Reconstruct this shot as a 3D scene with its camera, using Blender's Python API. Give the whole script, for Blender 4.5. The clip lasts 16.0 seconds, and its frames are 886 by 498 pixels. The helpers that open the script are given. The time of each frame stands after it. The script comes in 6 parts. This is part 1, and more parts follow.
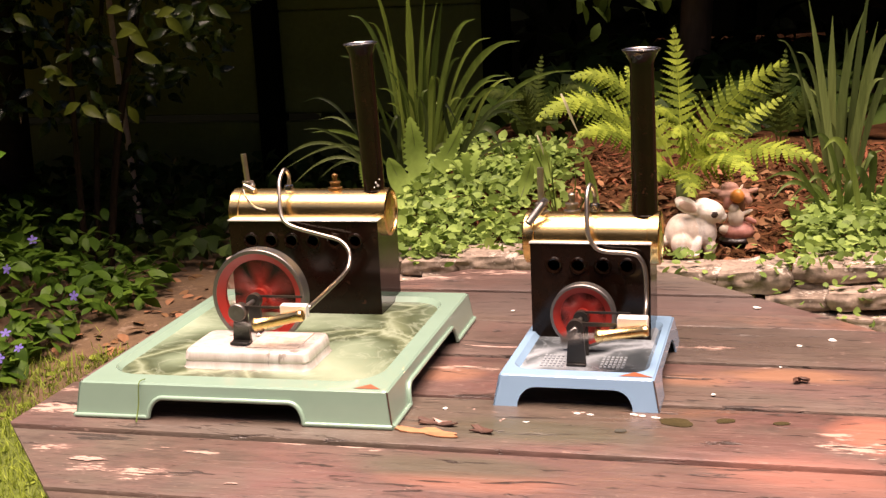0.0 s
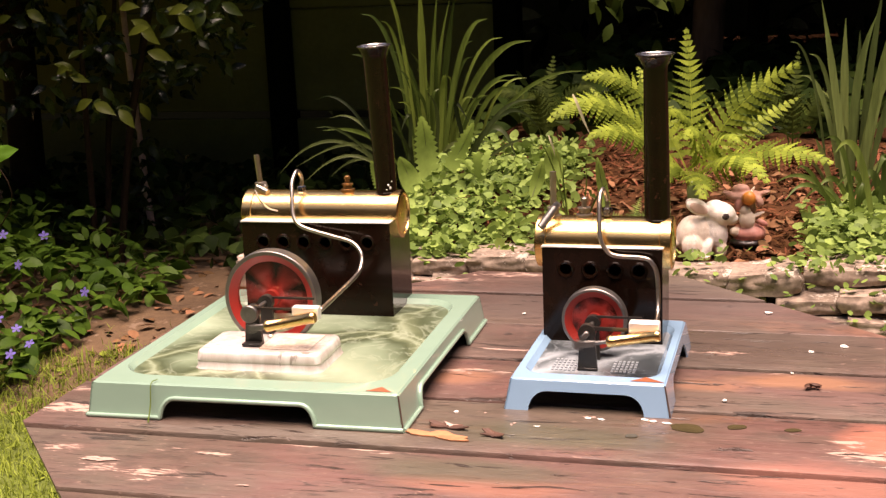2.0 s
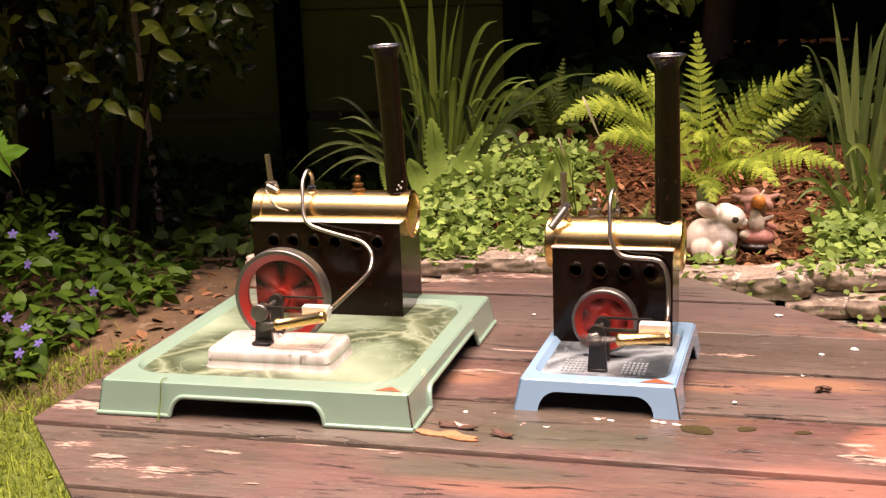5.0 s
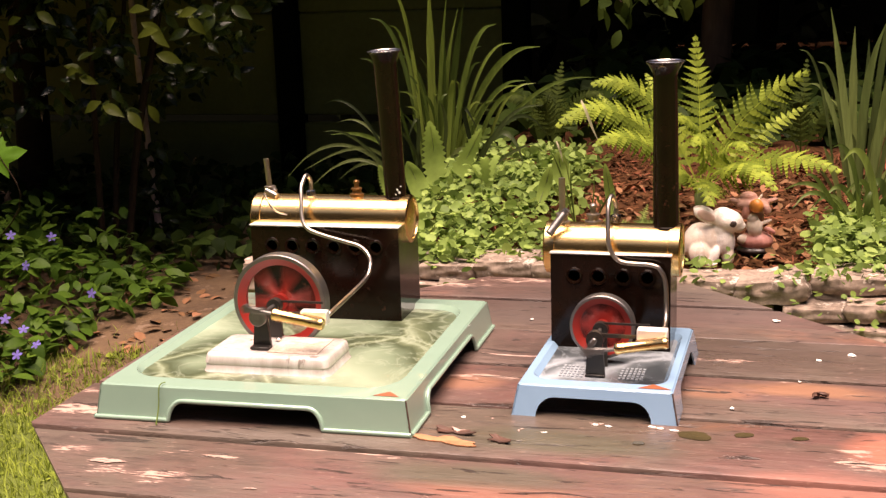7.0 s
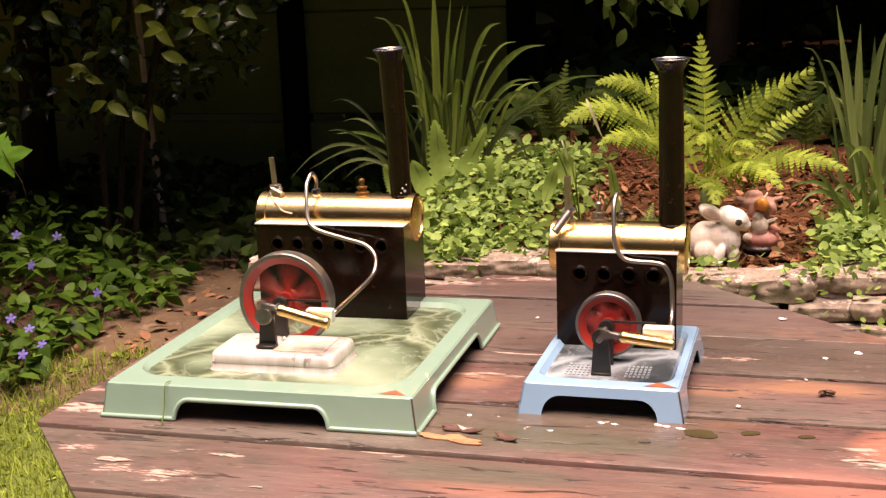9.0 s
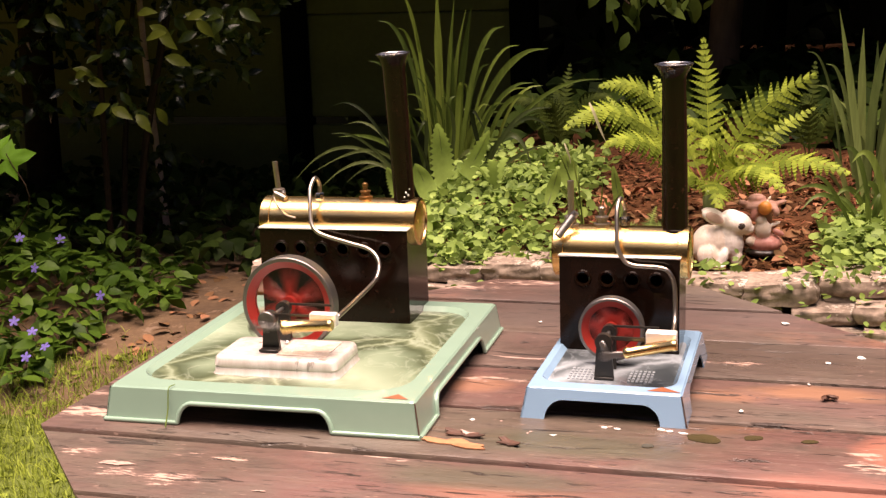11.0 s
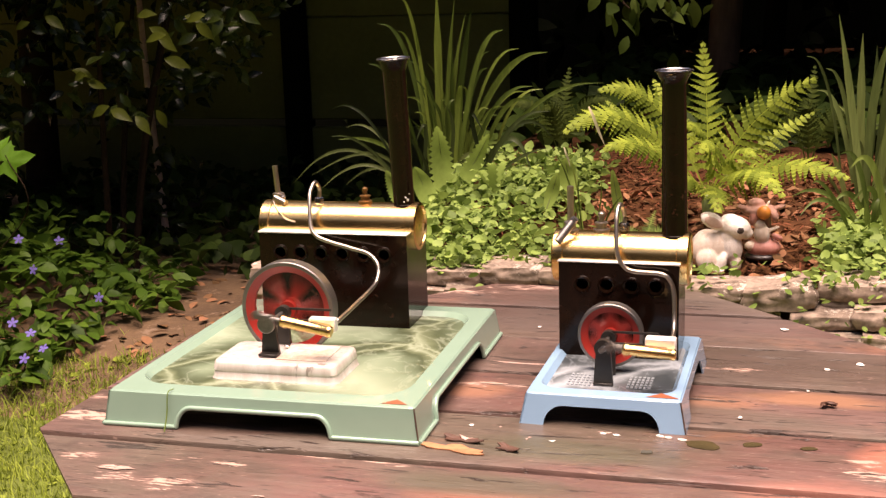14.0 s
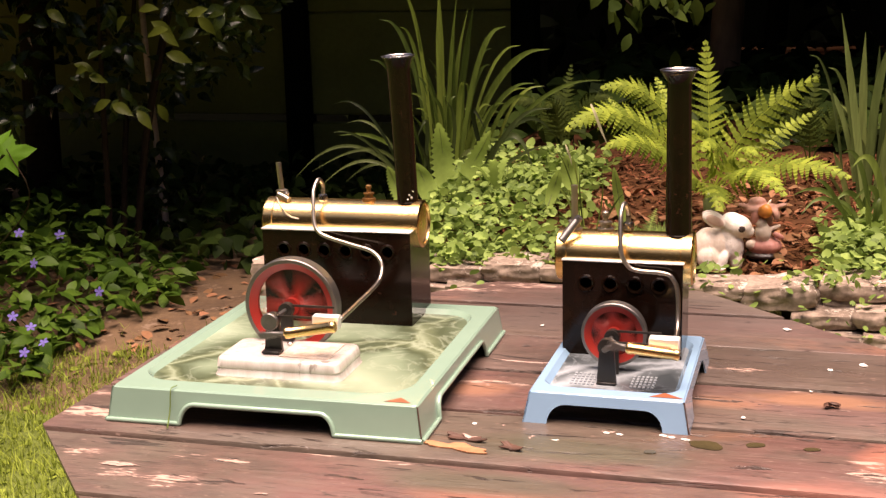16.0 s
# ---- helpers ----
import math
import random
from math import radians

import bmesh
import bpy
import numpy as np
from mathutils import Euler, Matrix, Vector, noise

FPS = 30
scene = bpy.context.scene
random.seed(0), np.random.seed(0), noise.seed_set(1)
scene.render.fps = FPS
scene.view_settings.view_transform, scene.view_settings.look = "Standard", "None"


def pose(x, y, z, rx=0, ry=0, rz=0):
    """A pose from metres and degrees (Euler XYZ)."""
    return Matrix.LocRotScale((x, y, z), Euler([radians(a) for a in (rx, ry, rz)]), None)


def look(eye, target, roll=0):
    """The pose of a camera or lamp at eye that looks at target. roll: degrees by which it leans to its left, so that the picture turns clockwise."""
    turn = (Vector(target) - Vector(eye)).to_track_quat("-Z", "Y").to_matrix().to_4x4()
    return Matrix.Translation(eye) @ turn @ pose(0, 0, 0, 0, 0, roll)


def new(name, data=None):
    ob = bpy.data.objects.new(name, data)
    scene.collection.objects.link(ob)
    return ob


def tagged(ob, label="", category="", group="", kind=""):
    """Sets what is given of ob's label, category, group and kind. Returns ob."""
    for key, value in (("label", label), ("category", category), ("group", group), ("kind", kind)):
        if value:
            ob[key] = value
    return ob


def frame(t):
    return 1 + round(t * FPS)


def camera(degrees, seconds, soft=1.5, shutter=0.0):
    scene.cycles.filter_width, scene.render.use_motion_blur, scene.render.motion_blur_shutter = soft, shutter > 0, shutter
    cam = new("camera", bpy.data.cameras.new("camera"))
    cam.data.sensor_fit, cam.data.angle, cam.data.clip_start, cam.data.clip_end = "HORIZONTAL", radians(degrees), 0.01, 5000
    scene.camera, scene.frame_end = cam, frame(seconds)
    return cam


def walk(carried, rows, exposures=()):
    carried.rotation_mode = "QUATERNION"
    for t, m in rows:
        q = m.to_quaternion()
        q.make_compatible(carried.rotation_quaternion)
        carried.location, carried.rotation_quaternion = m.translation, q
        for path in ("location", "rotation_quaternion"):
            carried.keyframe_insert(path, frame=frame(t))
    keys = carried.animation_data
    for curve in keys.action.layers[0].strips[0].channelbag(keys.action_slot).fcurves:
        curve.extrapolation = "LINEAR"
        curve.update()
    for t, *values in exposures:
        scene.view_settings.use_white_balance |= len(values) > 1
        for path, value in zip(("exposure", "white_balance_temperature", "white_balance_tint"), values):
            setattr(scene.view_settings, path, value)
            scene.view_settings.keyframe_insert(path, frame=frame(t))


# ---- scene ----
EXPO = 1.22
cam = camera(39.0, 16.0, soft=1.35, shutter=0.5)
PATH = [
    (0.0, 0.0027, 0.0014, 1.0187, 77.093, 2.638, 14.521),
    (0.5, 0.0023, 0.0004, 1.0193, 77.246, 2.724, 14.821),
    (1.0, 0.0021, 0.0018, 1.0186, 76.936, 2.943, 15.292),
    (1.5, 0.0027, 0.0006, 1.0212, 77.119, 2.582, 15.091),
    (2.0, 0.0010, 0.0010, 1.0228, 77.010, 2.279, 15.051),
    (2.5, 0.0015, 0.0007, 1.0222, 77.047, 2.422, 15.334),
    (3.0, 0.0010, 0.0004, 1.0218, 77.062, 2.295, 15.303),
    (3.5, 0.0006, 0.0000, 1.0209, 77.088, 2.343, 15.321),
    (4.0, 0.0003, 0.0003, 1.0209, 77.121, 2.147, 15.356),
    (6.5, -0.0011, -0.0006, 1.0229, 77.174, 1.992, 15.532),
    (7.0, -0.0004, -0.0009, 1.0238, 77.232, 1.838, 15.439),
    (7.5, -0.0000, 0.0000, 1.0243, 77.145, 1.715, 15.395),
    (8.0, -0.0004, -0.0003, 1.0241, 77.237, 1.734, 15.394),
    (8.5, -0.0010, -0.0008, 1.0241, 77.261, 1.831, 15.512),
    (9.0, -0.0010, -0.0004, 1.0230, 77.201, 1.971, 15.641),
    (11.5, -0.0012, -0.0014, 1.0245, 77.355, 1.948, 15.813),
    (12.0, -0.0020, -0.0014, 1.0237, 77.296, 2.043, 15.849),
    (12.5, -0.0017, -0.0017, 1.0236, 77.316, 2.064, 15.822),
    (13.0, -0.0019, -0.0014, 1.0250, 77.403, 1.843, 15.755),
    (13.5, -0.0013, -0.0013, 1.0268, 77.422, 1.645, 15.713),
    (14.0, -0.0018, -0.0013, 1.0265, 77.440, 1.707, 15.763),
    (14.5, -0.0013, -0.0015, 1.0259, 77.468, 1.865, 15.848),
    (15.0, -0.0018, -0.0024, 1.0249, 77.516, 1.950, 15.903),
    (15.5, -0.0025, -0.0023, 1.0251, 77.614, 1.929, 15.899),
    (16.0, -0.0051, -0.0014, 1.0282, 77.247, 1.351, 15.818),
]
walk(cam, [(t, pose(*p)) for t, *p in PATH], exposures=[(0.0, EXPO, 7700, 32), (16.0, EXPO, 7700, 32)])

# ---- world and sun: bright overcast, trees shade the back of the garden ----
world = bpy.data.worlds.new("sky")
scene.world = world
world.use_nodes = True
wn = world.node_tree.nodes
sky = wn.new("ShaderNodeTexSky")
sky.sky_type, sky.sun_disc = "NISHITA", False
sky.sun_elevation, sky.sun_rotation = radians(82), radians(157)
wn["Background"].inputs["Strength"].default_value = 0.05
world.node_tree.links.new(sky.outputs[0], wn["Background"].inputs[0])
sun = new("sun", bpy.data.lights.new("sun", "SUN"))
sun.data.energy, sun.data.angle, sun.data.color = 4.9, radians(52), (1.0, 0.93, 0.82)
sun.matrix_world = look((0.3, -0.7, 5.6), (0, 0, 0))


# ---- materials ----
def mat(name, c1, c2=None, rough=0.5, metal=0.0, scale=8.0, fine=60.0, bump=0.0, bumpscale=80.0, spread=0.0,
        wear=None, wearscale=20.0, wearlimit=0.62, coat=0.0, trans=0.0, island=False, stretch=(1, 1, 1), spec=0.5):
    """Noise between two colours at two scales, fine relief, optional worn spots, spread of value from piece to piece."""
    m = bpy.data.materials.new(name)
    m.use_nodes = True
    n, l = m.node_tree.nodes, m.node_tree.links
    b = n["Principled BSDF"]
    b.inputs["Roughness"].default_value, b.inputs["Metallic"].default_value = rough, metal
    b.inputs["Coat Weight"].default_value = coat
    b.inputs["Specular IOR Level"].default_value = spec
    tc = n.new("ShaderNodeTexCoord")
    mp = n.new("ShaderNodeMapping")
    mp.inputs["Scale"].default_value = stretch
    l.new(tc.outputs["Object"], mp.inputs[0])

    def tex(s, detail=4.0, rgh=0.6):
        t = n.new("ShaderNodeTexNoise")
        t.inputs["Scale"].default_value, t.inputs["Detail"].default_value = s, detail
        t.inputs["Roughness"].default_value = rgh
        l.new(mp.outputs[0], t.inputs["Vector"])
        return t.outputs["Fac"]

    def math2(op, a, bb):
        q = n.new("ShaderNodeMath")
        q.operation = op
        for i, v in enumerate((a, bb)):
            if isinstance(v, (int, float)):
                q.inputs[i].default_value = v
            else:
                l.new(v, q.inputs[i])
        return q.outputs[0]

    def mix(f, a, bb):
        q = n.new("ShaderNodeMix")
        q.data_type = "RGBA"
        l.new(f, q.inputs[0])
        for i, v in ((6, a), (7, bb)):
            if isinstance(v, tuple):
                q.inputs[i].default_value = (*v, 1)
            else:
                l.new(v, q.inputs[i])
        return q.outputs[2]

    def ramp(f, lo, hi):
        q = n.new("ShaderNodeMapRange")
        l.new(f, q.inputs[0])
        q.inputs[1].default_value, q.inputs[2].default_value = lo, hi
        return q.outputs[0]

    c2 = c2 or tuple(x * 0.75 for x in c1)
    f = math2("ADD", math2("MULTIPLY", tex(scale), 0.65), math2("MULTIPLY", tex(fine), 0.35))
    col = mix(ramp(f, 0.36, 0.64), c1, c2)
    if wear:
        w = ramp(tex(wearscale, 8.0, 0.7), wearlimit, wearlimit + 0.03)
        col = mix(w, col, wear)
    if spread:
        src = n.new("ShaderNodeNewGeometry").outputs["Random Per Island"] if island else n.new("ShaderNodeObjectInfo").outputs["Random"]
        hs = n.new("ShaderNodeHueSaturation")
        l.new(col, hs.inputs["Color"])
        l.new(math2("ADD", math2("MULTIPLY", src, 2 * spread), 1 - spread), hs.inputs["Value"])
        l.new(math2("ADD", math2("MULTIPLY", src, -0.05 * spread), 0.5 + 0.025 * spread), hs.inputs["Hue"])
        col = hs.outputs[0]
    l.new(col, b.inputs["Base Color"])
    l.new(math2("ADD", math2("MULTIPLY", tex(fine * 0.7), 0.24), rough - 0.12), b.inputs["Roughness"])
    if bump:
        bn = n.new("ShaderNodeBump")
        bn.inputs["Strength"].default_value, bn.inputs["Distance"].default_value = bump, 0.002
        l.new(tex(bumpscale, 6.0), bn.inputs["Height"])
        l.new(bn.outputs[0], b.inputs["Normal"])
    if trans:
        tr = n.new("ShaderNodeBsdfTranslucent")
        l.new(col, tr.inputs["Color"])
        ms = n.new("ShaderNodeMixShader")
        ms.inputs[0].default_value = trans
        l.new(b.outputs[0], ms.inputs[1])
        l.new(tr.outputs[0], ms.inputs[2])
        l.new(ms.outputs[0], n["Material Output"].inputs["Surface"])
    return m


M = dict(
    board=mat("table_frame", (0.14, 0.065, 0.05), (0.09, 0.045, 0.035), 0.6, bump=0.4),
    flake=mat("bare_wood_patch", (0.50, 0.345, 0.295), (0.27, 0.165, 0.13), 0.7, scale=110, fine=200, bump=0.5),
    chip=mat("wood_chip", (0.50, 0.23, 0.11), (0.30, 0.13, 0.06), 0.6, scale=60, fine=200, bump=0.5),
    deadleaf=mat("dead_leaf", (0.11, 0.05, 0.032), (0.05, 0.025, 0.018), 0.6, scale=60, bump=0.5),
    petal=mat("white_petal", (0.85, 0.83, 0.78), (0.75, 0.72, 0.66), 0.6, trans=0.2),
    green=mat("pale_green_enamel", (0.265, 0.405, 0.315), (0.235, 0.370, 0.285), 0.2, scale=6, fine=40, coat=1.0,
              wear=(0.16, 0.12, 0.08), wearscale=110, wearlimit=0.735),
    blue=mat("pale_blue_enamel", (0.275, 0.455, 0.63), (0.245, 0.41, 0.585), 0.2, scale=6, fine=40, coat=1.0,
             wear=(0.15, 0.14, 0.14), wearscale=90, wearlimit=0.77),
    black=mat("black_japanned_tin", (0.006, 0.0034, 0.0020), (0.012, 0.0050, 0.0028), 0.14, scale=30, fine=60, bump=0.02, spec=0.2,
              wear=(0.045, 0.018, 0.011), wearscale=90, wearlimit=0.64),
    holedark=mat("dark_inside", (0.010, 0.008, 0.007), None, 0.9),
    iron=mat("black_iron", (0.02, 0.018, 0.016), (0.035, 0.03, 0.025), 0.4, metal=0.3, fine=200),
    brass=mat("polished_brass", (0.88, 0.60, 0.25), (0.78, 0.50, 0.19), 0.25, metal=1.0, scale=30, fine=60, stretch=(0.2, 1, 1)),
    copper=mat("copper_brass_cap", (0.55, 0.31, 0.13), (0.36, 0.19, 0.075), 0.38, metal=1.0, scale=60),
    rust=mat("rusty_seam", (0.10, 0.055, 0.035), (0.04, 0.025, 0.018), 0.8, scale=90, fine=300, bump=0.6),
    steel=mat("bright_steel", (0.72, 0.69, 0.64), (0.55, 0.52, 0.48), 0.25, metal=1.0, scale=60, fine=300),
    nickel=mat("satin_nickel_pipe", (0.50, 0.44, 0.37), (0.40, 0.34, 0.28), 0.36, metal=1.0, scale=30),
    tin=mat("bright_tin", (0.88, 0.86, 0.82), (0.80, 0.78, 0.74), 0.4, metal=0.5, scale=60),
    dirt=mat("joint_dirt", (0.008, 0.006, 0.005), (0.014, 0.010, 0.008), 0.95, spec=0.1),
    dullsteel=mat("dull_steel", (0.24, 0.225, 0.21), (0.15, 0.14, 0.13), 0.42, metal=0.9, scale=60, fine=300),
    red=mat("red_paint", (0.36, 0.028, 0.018), (0.28, 0.02, 0.013), 0.4, scale=40, bump=0.05),
    stud=mat("grey_printed_tin", (0.34, 0.37, 0.40), (0.22, 0.25, 0.27), 0.4),
    decal=mat("red_decal", (0.36, 0.11, 0.05), (0.24, 0.07, 0.03), 0.5),
    block=mat("taped_white_block", (0.72, 0.68, 0.65), (0.48, 0.41, 0.36), 0.22, scale=25, fine=90, bump=0.3, coat=0.4,
              wear=(0.30, 0.26, 0.23), wearscale=45, wearlimit=0.61, stretch=(1.6, 1.6, 0.35)),
    paper=mat("worn_paper", (0.74, 0.66, 0.57), (0.50, 0.36, 0.26), 0.75, scale=50, fine=260, bump=1.0, bumpscale=260),
)


def marble(name, stops, wisp, scale):
    """Printed tin with marbled cells: colours from the vein to the middle of a cell, and thin wisps."""
    m = bpy.data.materials.new(name)
    m.use_nodes = True
    n, l = m.node_tree.nodes, m.node_tree.links
    b = n["Principled BSDF"]
    b.inputs["Roughness"].default_value, b.inputs["Coat Weight"].default_value = 0.3, 0.4
    tc = n.new("ShaderNodeTexCoord")
    w = n.new("ShaderNodeTexNoise")
    w.inputs["Scale"].default_value, w.inputs["Detail"].default_value = scale * 1.3, 5
    l.new(tc.outputs["Object"], w.inputs["Vector"])
    q = n.new("ShaderNodeVectorMath")
    q.operation = "MULTIPLY_ADD"
    l.new(w.outputs["Color"], q.inputs[0])
    q.inputs[1].default_value = (0.9 / scale, 0.9 / scale, 0)
    l.new(tc.outputs["Object"], q.inputs[2])
    v = n.new("ShaderNodeTexVoronoi")
    v.feature = "DISTANCE_TO_EDGE"
    v.inputs["Scale"].default_value = scale
    l.new(q.outputs[0], v.inputs["Vector"])
    r = n.new("ShaderNodeValToRGB")
    e = r.color_ramp.elements
    e[0].position, e[0].color = 0.0, (*stops[0][1], 1)
    e[1].position, e[1].color = stops[-1][0], (*stops[-1][1], 1)
    for p, c in stops[1:-1]:
        e.new(p).color = (*c, 1)
    l.new(v.outputs["Distance"], r.inputs[0])
    f = n.new("ShaderNodeTexNoise")
    f.inputs["Scale"].default_value, f.inputs["Detail"].default_value, f.inputs["Distortion"].default_value = scale * 2.2, 4, 2.0
    l.new(tc.outputs["Object"], f.inputs["Vector"])
    g = n.new("ShaderNodeValToRGB")
    k = g.color_ramp.elements
    k[0].position, k[0].color, k[1].position, k[1].color = 0.47, (0, 0, 0, 1), 0.5, (0.4, 0.4, 0.4, 1)
    k.new(0.53).color = (0, 0, 0, 1)
    l.new(f.outputs["Fac"], g.inputs[0])
    x = n.new("ShaderNodeMix")
    x.data_type = "RGBA"
    l.new(g.outputs[0], x.inputs[0])
    l.new(r.outputs[0], x.inputs[6])
    x.inputs[7].default_value = (*wisp, 1)
    l.new(x.outputs[2], b.inputs["Base Color"])
    return m


# where the paint has peeled to bare wood: middle and half lengths
PEELED = [(-0.488, 0.752, 0.036, 0.014), (-0.372, 0.652, 0.030, 0.012), (-0.412, 0.655, 0.020, 0.008), (-0.459, 0.682, 0.018, 0.007), (-0.355, 0.690, 0.032, 0.005),
          (-0.290, 0.713, 0.024, 0.006), (-0.252, 0.712, 0.018, 0.006), (-0.262, 1.165, 0.060, 0.010), (-0.330, 1.140, 0.060, 0.014), (0.055, 0.750, 0.028, 0.014),
          (-0.045, 0.942, 0.030, 0.006), (-0.215, 0.875, 0.040, 0.006), (0.045, 0.772, 0.016, 0.008), (-0.505, 0.79, 0.014, 0.006)]


def plank_material():
    """Old red-brown paint on boards: bleached, greenish and orange areas, dark checks along the grain, peeled specks."""
    m = bpy.data.materials.new("weathered_plank")
    m.use_nodes = True
    n, l = m.node_tree.nodes, m.node_tree.links
    b = n["Principled BSDF"]
    tc = n.new("ShaderNodeTexCoord")
    info = n.new("ShaderNodeObjectInfo")
    off = n.new("ShaderNodeVectorMath")
    off.operation = "MULTIPLY_ADD"
    l.new(info.outputs["Random"], off.inputs[0])
    off.inputs[1].default_value = (7, 3, 5)
    l.new(tc.outputs["Object"], off.inputs[2])

    def tex(stretch, s, detail=5.0, rgh=0.6, dist=0.0):
        mp = n.new("ShaderNodeMapping")
        mp.inputs["Scale"].default_value = stretch
        l.new(off.outputs[0], mp.inputs[0])
        t = n.new("ShaderNodeTexNoise")
        t.inputs["Scale"].default_value, t.inputs["Detail"].default_value, t.inputs["Roughness"].default_value, t.inputs["Distortion"].default_value = s, detail, rgh, dist
        l.new(mp.outputs[0], t.inputs["Vector"])
        return t.outputs["Fac"]

    def ramp(f, lo, hi, top=1.0):
        q = n.new("ShaderNodeMapRange")
        l.new(f, q.inputs[0])
        q.inputs[1].default_value, q.inputs[2].default_value, q.inputs[4].default_value = lo, hi, top
        return q.outputs[0]

    col = None

    def lay(f, c):
        nonlocal col
        q = n.new("ShaderNodeMix")
        q.data_type = "RGBA"
        l.new(f, q.inputs[0])
        if col is None:
            q.inputs[6].default_value = (0.132, 0.066, 0.056, 1)
        else:
            l.new(col, q.inputs[6])
        q.inputs[7].default_value = (*c, 1)
        col = q.outputs[2]

    def calc(op, a, c, d=None):
        q = n.new("ShaderNodeMath")
        q.operation = op
        for i, v in enumerate((a, c) if d is None else (a, c, d)):
            if isinstance(v, (int, float)):
                q.inputs[i].default_value = v
            else:
                l.new(v, q.inputs[i])
        return q.outputs[0]

    def spots(places, edge, rag):
        """1 in the middle of each oval place, falling to its rim, torn by a noise."""
        best = None
        for cx, cy, rx, ry in places:
            q = n.new("ShaderNodeMapping")
            q.inputs["Location"].default_value = (-cx / rx, -cy / ry, 0)
            q.inputs["Scale"].default_value = (1 / rx, 1 / ry, 0)
            l.new(tc.outputs["Object"], q.inputs[0])
            d = n.new("ShaderNodeVectorMath")
            d.operation = "LENGTH"
            l.new(q.outputs[0], d.inputs[0])
            v = calc("SUBTRACT", 1.0, d.outputs["Value"])
            best = v if best is None else calc("MAXIMUM", best, v)
        return calc("ADD", best, calc("MULTIPLY", calc("SUBTRACT", edge, 0.5), rag))

    blotch = tex((0.6, 1.3, 1), 24, 6, 0.65, 0.4)
    ragged = tex((0.30, 1.2, 1), 170, 8, 0.70, 0.4)
    checks = tex((0.24, 1.5, 1), 62, 5, 0.66, 1.1)
    peel = tex((0.45, 1.5, 1), 13, 9, 0.72, 0.5)
    lay(ramp(tex((0.6, 1.2, 1), 3.2), 0.42, 0.62), (0.098, 0.064, 0.052))
    lay(ramp(tex((0.5, 1.0, 1), 5.5, 5, 0.6, 0.6), 0.48, 0.62, 0.85), (0.100, 0.080, 0.060))
    lay(ramp(tex((0.45, 1.1, 1), 4.2, 6, 0.65, 0.8), 0.56, 0.68, 0.6), (0.29, 0.125, 0.068))
    lay(ramp(tex((0.4, 1.6, 1), 55, 5), 0.45, 0.75, 0.18), (0.27, 0.175, 0.14))
    lay(ramp(tex((0.7, 1.2, 1), 45, 6, 0.7), 0.50, 0.66, 0.6), (0.062, 0.044, 0.036))
    lay(ramp(tex((0.22, 1.5, 1), 150, 6, 0.7, 0.8), 0.60, 0.64, 0.8), (0.040, 0.026, 0.020))
    lay(ramp(tex((0.5, 1.3, 1), 210, 5, 0.7), 0.63, 0.66, 0.6), (0.30, 0.20, 0.16))
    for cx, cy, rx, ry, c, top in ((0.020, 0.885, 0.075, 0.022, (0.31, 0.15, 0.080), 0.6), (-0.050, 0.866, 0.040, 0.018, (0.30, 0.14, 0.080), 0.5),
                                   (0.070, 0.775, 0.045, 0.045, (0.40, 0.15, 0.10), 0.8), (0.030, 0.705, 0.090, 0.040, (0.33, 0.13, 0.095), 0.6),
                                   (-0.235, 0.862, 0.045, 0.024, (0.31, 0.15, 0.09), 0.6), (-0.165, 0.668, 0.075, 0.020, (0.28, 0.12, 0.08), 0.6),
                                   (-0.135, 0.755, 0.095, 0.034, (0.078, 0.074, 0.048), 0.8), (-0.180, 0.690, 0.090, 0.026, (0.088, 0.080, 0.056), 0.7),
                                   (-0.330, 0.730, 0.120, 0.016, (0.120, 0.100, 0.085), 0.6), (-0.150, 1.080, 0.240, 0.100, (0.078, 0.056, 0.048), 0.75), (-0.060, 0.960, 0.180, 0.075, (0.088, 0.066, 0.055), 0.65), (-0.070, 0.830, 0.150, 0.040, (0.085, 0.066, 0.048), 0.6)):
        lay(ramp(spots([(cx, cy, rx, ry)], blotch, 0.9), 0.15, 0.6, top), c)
    lay(ramp(peel, 0.665, 0.68, 0.9), (0.46, 0.31, 0.25))
    lay(ramp(spots(PEELED, ragged, 5.5), 0.30, 0.50, 0.55), (0.24, 0.150, 0.125))
    lay(ramp(spots(PEELED, ragged, 5.5), 0.58, 0.68, 0.95), (0.46, 0.31, 0.25))
    lay(ramp(tex((0.45, 2.4, 1), 46, 6, 0.7, 1.5), 0.645, 0.665, 0.8), (0.045, 0.03, 0.024))
    lay(ramp(checks, 0.61, 0.635, 0.9), (0.034, 0.022, 0.017))
    l.new(col, b.inputs["Base Color"])
    b.inputs["Roughness"].default_value = 0.46
    gloss = n.new("ShaderNodeMapRange")
    l.new(tex((0.5, 1, 1), 9), gloss.inputs[0])
    gloss.inputs[1].default_value, gloss.inputs[2].default_value, gloss.inputs[3].default_value, gloss.inputs[4].default_value = 0.3, 0.7, 0.26, 0.64
    l.new(gloss.outputs[0], b.inputs["Roughness"])
    h = n.new("ShaderNodeMath")
    h.operation = "MULTIPLY_ADD"
    l.new(ramp(checks, 0.60, 0.66), h.inputs[0])
    h.inputs[1].default_value = -0.8
    l.new(tex((0.25, 1.6, 1), 90, 6), h.inputs[2])
    bn = n.new("ShaderNodeBump")
    bn.inputs["Strength"].default_value, bn.inputs["Distance"].default_value = 0.8, 0.0018
    l.new(h.outputs[0], bn.inputs["Height"])
